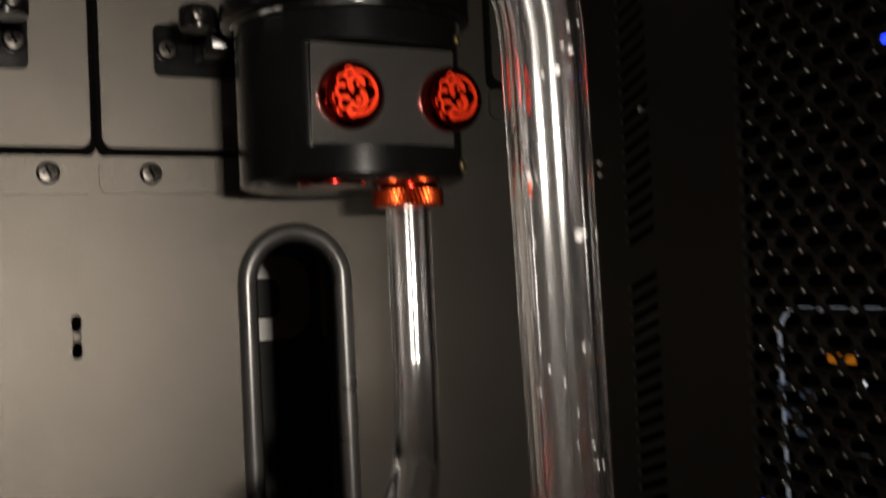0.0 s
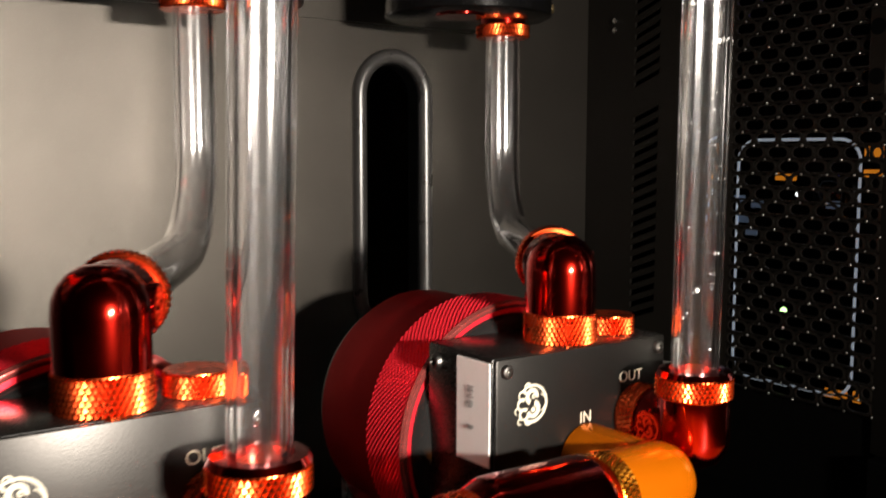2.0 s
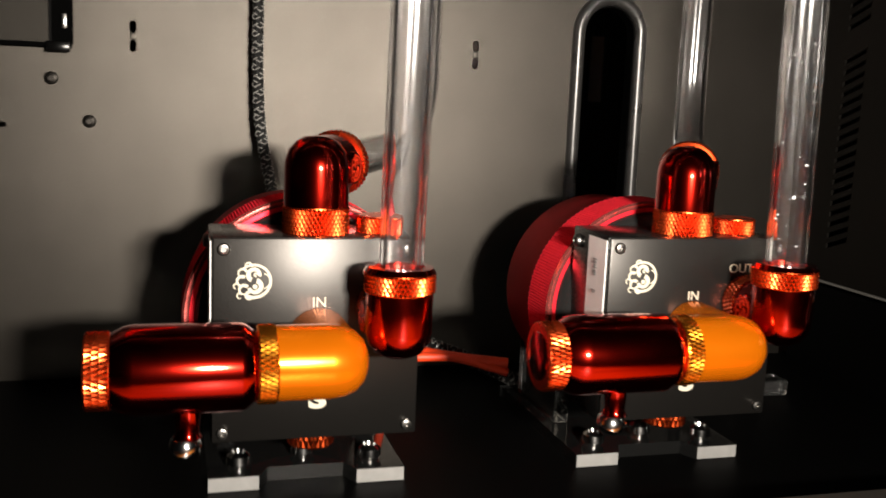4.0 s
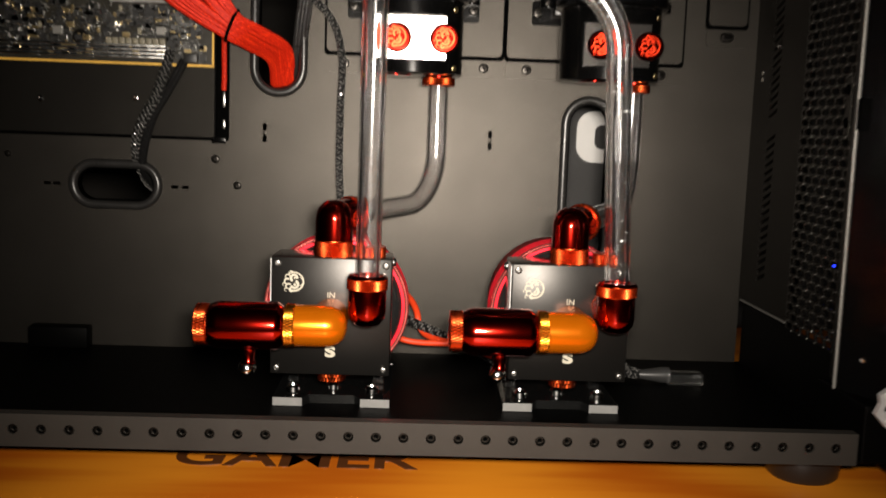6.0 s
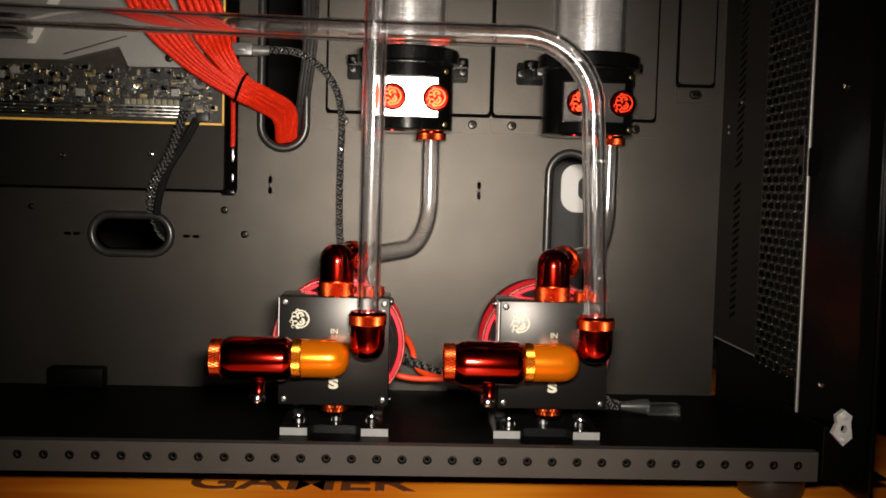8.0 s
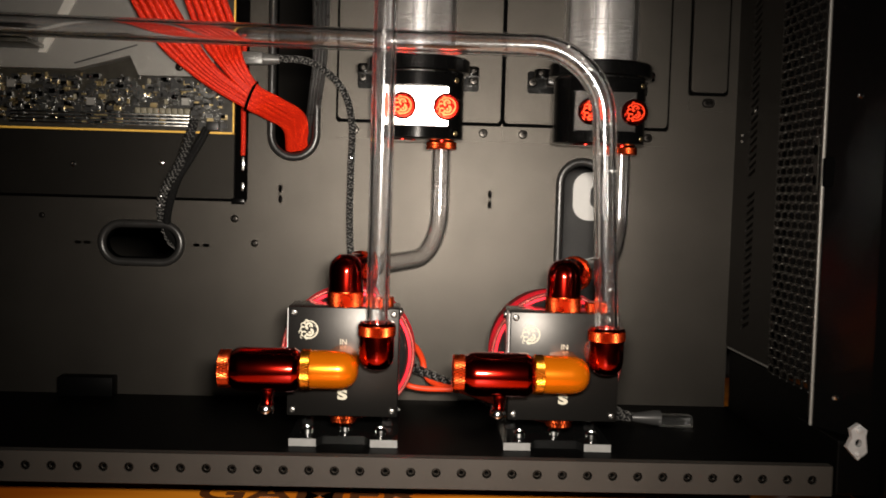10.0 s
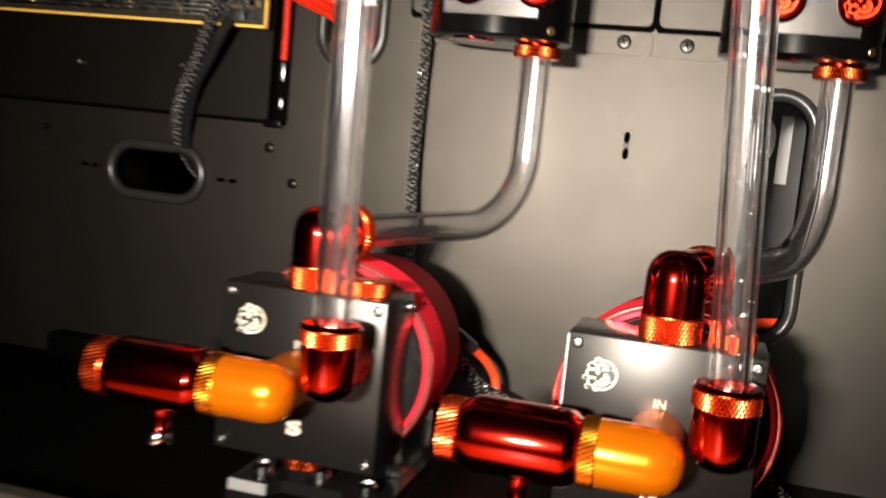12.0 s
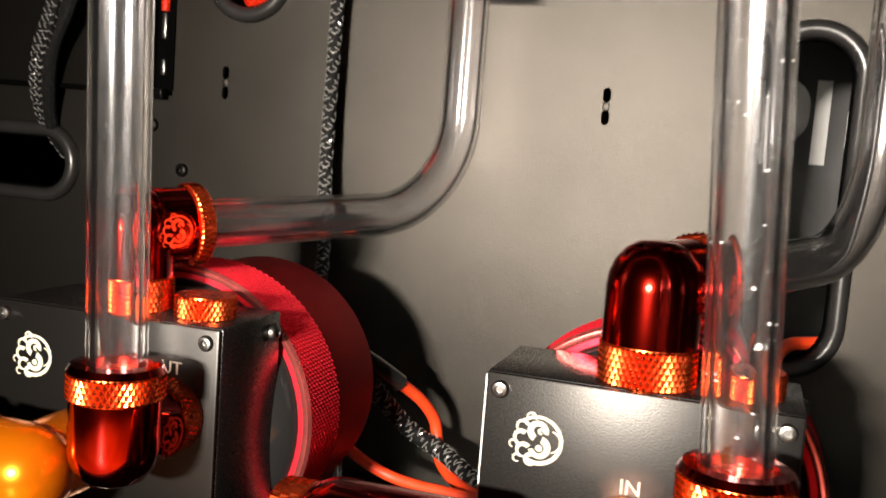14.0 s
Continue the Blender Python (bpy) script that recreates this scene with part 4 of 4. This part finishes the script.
cable("red_cable", [(0.018, -0.0565, 0.0480), (0.028, -0.0500, 0.0370), (0.0368, -0.047, 0.0318), (0.0470, -0.048, 0.0305), (0.0578, -0.050, 0.0308), (0.0700, -0.052, 0.0305), (0.0900, -0.056, 0.0250)],
      0.0018, ORANGE_SLEEVE, "orange-red sleeved cable from the back of a pump")
braided_cable("black_cable", [(0.016, -0.0565, 0.0660), (0.0250, -0.0450, 0.0620), (0.0305, -0.0370, 0.0525), (0.0376, -0.0290, 0.0415), (0.0490, -0.0300, 0.0365), (0.0614, -0.0390, 0.0330), (0.0760, -0.0460, 0.0285), (0.0876, -0.0500, 0.0236), (0.104, -0.056, 0.0165)],
      0.0028, "black braided cable from the back of a pump")
cable("red_cable", [(0.138, -0.053, 0.0700), (0.146, -0.030, 0.0780), (0.1522, -0.004, 0.0810), (0.1590, 0.006, 0.0812), (0.172, 0.016, 0.0810)],
      0.0022, ORANGE_SLEEVE, "orange-red sleeved cable running into the tall slot")
braided_cable("black_cable", [(0.140, -0.053, 0.0560), (0.150, -0.040, 0.0500), (0.158, -0.034, 0.0360), (0.166, -0.040, 0.0220), (0.176, -0.050, 0.0170), (0.180, -0.056, 0.0168)],
      0.0024, "black braided cable from the back of a pump")

plug_c = thing("cable_connector", "clear white-grey connector on a braided cable lying on the floor", "connector", (0.1960, -0.0600, FLOOR_Z))
part("shell", box(-0.002, 0.0200, -0.0055, 0.0055, 0.0, 0.0070, 0.0012), ACRYLIC_ROUGH, plug_c)
part("boot", lathe([(0, 0), (0.0025, 0), (0.0048, 0.014), (0.0048, 0.018), (0, 0.018)], (-0.018, 0, 0.0050), (1, 0, 0), 20), surface("grey_boot", (0.03, 0.03, 0.03), 0.35), plug_c)
TAIL = [(-0.040, 0.010, 0.0040), (-0.030, 0.004, 0.0048), (-0.018, 0, 0.0050)]
braid(part("tail", sweep(spline(TAIL), 0.0024, 10), BLACK_SLEEVE, plug_c), TAIL, 0.0024)

# red ribbon of sleeved wires from the board into the tall slot
rnd = random.Random(11)
bundle = thing("red_cable_bundle", "fan of bright red sleeved wires tied and pushed into slot", "cable bundle")
tie = Vector((-0.070, -0.0340, 0.2150))
for k in range(24):
    col, row = k % 12, k // 12
    f = (col - 5.5) / 5.5
    branch = -1 if col < 6 else 1
    g = col % 6
    start = Vector(((-0.1560 if branch < 0 else -0.1180) + 0.0040 * g, -0.058 - 0.0034 * row, 0.305))
    mid = Vector(((-0.1290 if branch < 0 else -0.0990) + 0.0040 * g, -0.052 - 0.0034 * row, 0.2520 + 0.0008 * g))
    knot = tie + Vector((0.0030 * f, -0.0028 * row, 0.0062 * f))
    end = Vector((-0.0460 + 0.0060 * f, -0.004 - 0.002 * row, 0.2010 + 0.0040 * f))
    last = Vector((-0.0455 + 0.0062 * f, 0.010, 0.1835 + 0.0010 * f))
    jit = lambda: Vector((rnd.uniform(-0.0006, 0.0006), rnd.uniform(-0.0006, 0.0006), rnd.uniform(-0.0006, 0.0006)))
    pts = spline([start, mid + jit(), (mid + knot) / 2 + Vector((-0.003, 0.003, -0.004 if branch < 0 else -0.001)) + jit(), knot + jit(), (knot + end) / 2 + Vector((0, -0.003, 0.0005)) + jit(), end, last], 6)
    part("wire", sweep(pts, 0.00185, 8), RED_SLEEVE, bundle)
pts = [tie + Vector((0.0035 * math.sin(a), -0.0014 + 0.0052 * math.cos(a), 0.0088 * math.sin(a))) for a in np.linspace(0, 2 * math.pi, 20, endpoint=False)]
part("cable_tie", sweep(pts, 0.0010, 8, closed=True), VOID, bundle, "black cable tie")
for k in range(9):
    f = (k - 4) / 4
    ob = cable("red_wire", [(-0.0420 + 0.001 * f, 0.020, 0.190), (-0.0440 + 0.0055 * f, 0.006, 0.1990), (-0.0490 + 0.0040 * f, 0.003, 0.2080 + 0.002 * f), (-0.0520 + 0.0025 * f, 0.012, 0.2040)], 0.0015, RED_SLEEVE, "loop of red sleeved wire inside the slot", 8, 6, "wires in the slot")
for k in range(4):
    cable("grey_wire", [(-0.0350 + 0.0034 * k, -0.004 - 0.001 * k, 0.300), (-0.0330 + 0.0024 * k, -0.005 - 0.001 * k, 0.2500), (-0.0360 + 0.0020 * k, -0.003, 0.2150), (-0.0390 + 0.0015 * k, 0.006, 0.1900), (-0.0400, 0.020, 0.1840)],
          0.0017, RUBBER, "thin black wire hanging beside the slot", 8, 6, "wires in the slot")
for k in range(2):
    cable("black_wire", [(-0.1000 - 0.0020 * k, -0.0200, 0.1950), (-0.1040 - 0.0022 * k, -0.0225, 0.1860), (-0.1116 - 0.0022 * k, -0.0190, 0.1740), (-0.1210 - 0.0020 * k, -0.0150, 0.1590), (-0.1290 - 0.0014 * k, -0.0060, 0.1380), (-0.1310 - 0.0010 * k, 0.0020, 0.1250), (-0.1290, 0.0140, 0.1160), (-0.127, 0.024, 0.112)],
          0.0020, BLACK_SLEEVE, "black sleeved wire from the board into a slot", 8, 6, "wires of the board")
for k in range(2):
    braided_cable("black_wire", [(-0.1080 - 0.0024 * k, -0.0200, 0.2000), (-0.1110 - 0.0022 * k, -0.0230, 0.1880), (-0.1170 - 0.0022 * k, -0.0210, 0.1720), (-0.1240 - 0.0026 * k, -0.0170, 0.1610), (-0.1310 - 0.0026 * k, -0.0100, 0.1480), (-0.1345 - 0.0015 * k, -0.0020, 0.1340), (-0.1330, 0.0100, 0.1190), (-0.131, 0.024, 0.113)],
          0.0019, "black braided wire with pale flecks from board to slot", "wires of the board", 2)
plug_b = tagged(part("wire_plug", box(-0.1010, -0.0930, -0.0235, -0.0160, 0.1930, 0.1990, 0.0006), BLACK), "small black plug on the board's edge", "connector")

# ---- board and its tray ----
tray = tagged(part("board_tray", plate(rect(-0.44, -0.0860, 0.1485, 0.440), [], -0.0050, -0.0036), STEEL_DARK, None, smooth=False), "raised dark grey steel tray behind the circuit board", "tray", kind="structure")
# Two unlit black strips lay shade under the tray and along its gap.
part("tray_edge_shade", box(-0.44, -0.0780, -0.0060, 0.0, 0.1466, 0.1484), VOID, tray, smooth=False)
part("tray_slot_shade", box(-0.0858, -0.0775, -0.0010, -0.0004, 0.1484, 0.440), VOID, tray, smooth=False)
part("tray_lip", box(-0.0860, -0.0850, -0.0056, -0.0012, 0.1484, 0.440), BLACK_METAL, tray, smooth=False)
part("tray_foot", box(-0.0870, -0.0782, -0.0075, -0.0062, 0.1450, 0.1490, 0.0004), BLACK_METAL, tray)
cable("red_wire", [(-0.0806, -0.0030, 0.2600), (-0.0808, -0.0030, 0.2200), (-0.0804, -0.0030, 0.1900), (-0.0806, -0.0028, 0.1780)], 0.0016, RED_SLEEVE, "red sleeved wire in the gap beside the tray", 8, 6, "wires of the board")
for z0, z1 in ((0.1676, 0.1772), (0.1540, 0.1598)):
    part("gap_tab", box(-0.0814, -0.0796, -0.0040, -0.0012, z0, z1, 0.0003), TIN, tray, "bare metal tab in the gap")
for x, z in ((-0.1930, 0.1690), (-0.1345, 0.1715)):
    screw("screw", (x, -0.0051, z), (0, -1, 0), 0.0020, CHROME, tray)
screw("screw", (-0.2160, -0.0001, 0.1340), (0, -1, 0), 0.0020, ZINC, None, "small dark screw in the grey back wall")

board = thing("circuit_board", "black circuit board with pale yellow edge and crowded parts", "circuit board", (0, 0, 0))
part("board_sheet", box(-0.40, -0.0852, -0.0170, -0.0154, 0.1925, 0.440), PCB, board, smooth=False)
part("board_edge", box(-0.40, -0.0845, -0.0172, -0.0152, 0.1912, 0.1925), PCB_EDGE, board, "bare yellow lower edge", smooth=False)
part("board_edge", box(-0.0852, -0.0842, -0.0172, -0.0152, 0.1912, 0.440), PCB_EDGE, board, "bare yellow side edge", smooth=False)
rnd = random.Random(7)
chips = {k: bmesh.new() for k in ("tin", "gold", "dark")}
for _ in range(2200):
    x, z = rnd.uniform(-0.39, -0.092), rnd.uniform(0.1945, 0.2255)
    w, h, d = rnd.choice(((0.001, 0.0006, 0.0006), (0.0018, 0.001, 0.001), (0.003, 0.0012, 0.0015), (0.0012, 0.003, 0.0012), (0.004, 0.003, 0.0018)))
    kind = rnd.choices(("tin", "gold", "dark"), (5, 2, 5))[0]
    box(x, x + w, -0.0171 - d, -0.0169, z, z + h, 0, chips[kind])
for kind, mat in (("tin", TIN), ("gold", GOLD), ("dark", BLACK)):
    tagged(part("component_field", chips[kind], mat, board, smooth=False), kind="stuff")
for x0 in (-0.1640, -0.1080):
    part("screw_boss", lathe([(0, 0), (0.0046, 0), (0.0046, 0.0012), (0.0032, 0.0014), (0.0030, 0.0005), (0, 0.0005)], (x0, -0.0171, 0.2065), (0, -1, 0), 28), ZINC, board)
for k in range(9):
    part("socket", box(-0.1480 + 0.0040 * k, -0.1446 + 0.0040 * k, -0.0215, -0.0171, 0.2030, 0.2068, 0.0004), surface("ivory_socket", (0.17, 0.155, 0.11), 0.5) if k == 0 else bpy.data.materials["ivory_socket"], board)
for z in (0.1950, 0.1972, 0.1995, 0.2018):
    part("pin_strip", box(-0.230, -0.1130, -0.0195, -0.0171, z, z + 0.0014, 0.0003), TIN, board)
kinds = []
for nm, dims, mat in (("chip", (0.0062, 0.0062, 0.0012), BLACK), ("chip", (0.0040, 0.0072, 0.0014), BLACK), ("capacitor", (0.0034, 0.0022, 0.0024), TIN),
                      ("capacitor", (0.0022, 0.0036, 0.0026), bpy.data.materials["ivory_socket"]), ("header", (0.0080, 0.0020, 0.0030), TIN), ("choke", (0.0056, 0.0050, 0.0030), SHROUD)):
    w, h, d = dims
    kinds.append((nm, mesh_of(nm, box(-w / 2, w / 2, -d, 0, -h / 2, h / 2, 0.0003, segs=1), mat)))
spots = []
for _ in range(600):
    x, z = rnd.uniform(-0.380, -0.094), rnd.uniform(0.2090, 0.2250)
    if len(spots) < 70 and all(abs(x - a) > 0.0070 or abs(z - b) > 0.0050 for a, b in spots + [(-0.1640, 0.2065), (-0.1080, 0.2065), (-0.1000, 0.2200), (-0.1450, 0.2160)]):
        spots.append((x, z))
        nm, me = kinds[rnd.randrange(len(kinds))]
        ob = new(nm, me)
        ob.location, ob.parent = (x, -0.0171, z), board
part("coil", lathe([(0.0030, 0), (0.0060, 0), (0.0070, 0.003), (0.0060, 0.006), (0.0030, 0.006)], (-0.1000, -0.0171, 0.2200), (0, -1, 0), 28), TIN, board)
part("coil", lathe([(0.0016, 0), (0.0038, 0), (0.0038, 0.006), (0, 0.006)], (-0.1450, -0.0171, 0.2160), (0, -1, 0), 24), TIN, board)
shroud = thing("board_shroud", "angular grey metal cover over the circuit board", "cover")
pts = [(-0.40, 0.2290), (-0.1850, 0.2300), (-0.1500, 0.2395), (-0.1440, 0.2270), (-0.0960, 0.2275), (-0.0960, 0.4350), (-0.40, 0.4350)]
part("cover_sheet", plate(pts, [], -0.0270, -0.0175), SHROUD, shroud, smooth=False)
part("ridge", plate([(-0.2080, 0.2395), (-0.2030, 0.2395), (-0.1750, 0.2900), (-0.1830, 0.2900)], [], -0.0290, -0.0272), surface("pale_ridge", (0.55, 0.54, 0.50), 0.4, 0.3), shroud, "pale slanting ridge", smooth=False)
part("groove", plate([(-0.1850, 0.2330), (-0.1450, 0.2460), (-0.1450, 0.2468), (-0.1855, 0.2338)], [], -0.0276, -0.0271), BLACK, shroud, smooth=False)
part("heatsink", box(-0.40, -0.2080, -0.0500, -0.0272, 0.2460, 0.2600, 0.001), BLACK_METAL, shroud)
part("card_edge", box(-0.40, -0.2040, -0.0560, -0.0272, 0.2420, 0.2445, 0.0004), PCB, shroud)
screw("screw", (-0.1180, -0.0271, 0.2330), (0, -1, 0), 0.0026, ZINC, shroud)

fan_plug = thing("fan_connector", "grey plastic connector with a white tip on the braided cable", "connector", (-0.0700, -0.0130, 0.2418))
GREY_PLUG = surface("grey_connector_plastic", (0.085, 0.084, 0.080), 0.35, 0, 0.15, 200)
part("body", box(-0.0125, 0.0040, -0.0042, 0.0042, -0.0040, 0.0042, 0.0010), GREY_PLUG, fan_plug)
part("boot", lathe([(0, 0.0040), (0.0040, 0.0040), (0.0034, 0.0100), (0.0026, 0.0145), (0, 0.0145)], (0, 0, -0.0002), (1, 0, 0), 18), GREY_PLUG, fan_plug)
part("tip", box(-0.0150, -0.0126, -0.0038, 0.0038, -0.0042, 0.0044, 0.0006), WHITE, fan_plug, "white plastic tip")
part("ridge", box(-0.0090, -0.0010, -0.0052, -0.0043, -0.0012, 0.0014, 0.0003), GREY_PLUG, fan_plug)

# flat black bracket low on the wall
tagged(part("floor_bracket", box(-0.2010, -0.1640, -0.0120, -0.0002, FLOOR_Z, 0.0260, 0.001), BLACK_FLOOR), "small black bracket at the foot of the wall", "bracket")

# dark print on the table in front of the case
table_print = lettering("GAMER", 0.036, (-0.0150, -0.1560, TABLE_Z + 0.0003), surface("brown_print", (0.10, 0.030, 0.006), 0.5), None, "table_print", (0, 0, 0), 0.0002, 0.02)
tagged(table_print, "dark brown block capitals printed on the orange table", "print")

# threaded inserts in the holes of the rail, all on one mesh
insert_mesh = mesh_of("insert", lathe([(0.0009, 0.0002), (0.0012, 0), (0.0017, 0), (0.0020, 0.0004), (0.0020, 0.0012)], (0, 0, 0), (0, 1, 0), 10), STEEL_DARK)
for k in range(-34, 22):
    ob = new("insert", insert_mesh)
    ob.location = (-0.024 + 0.01245 * k, -0.1947, 0.0192)
    ob.parent = rail
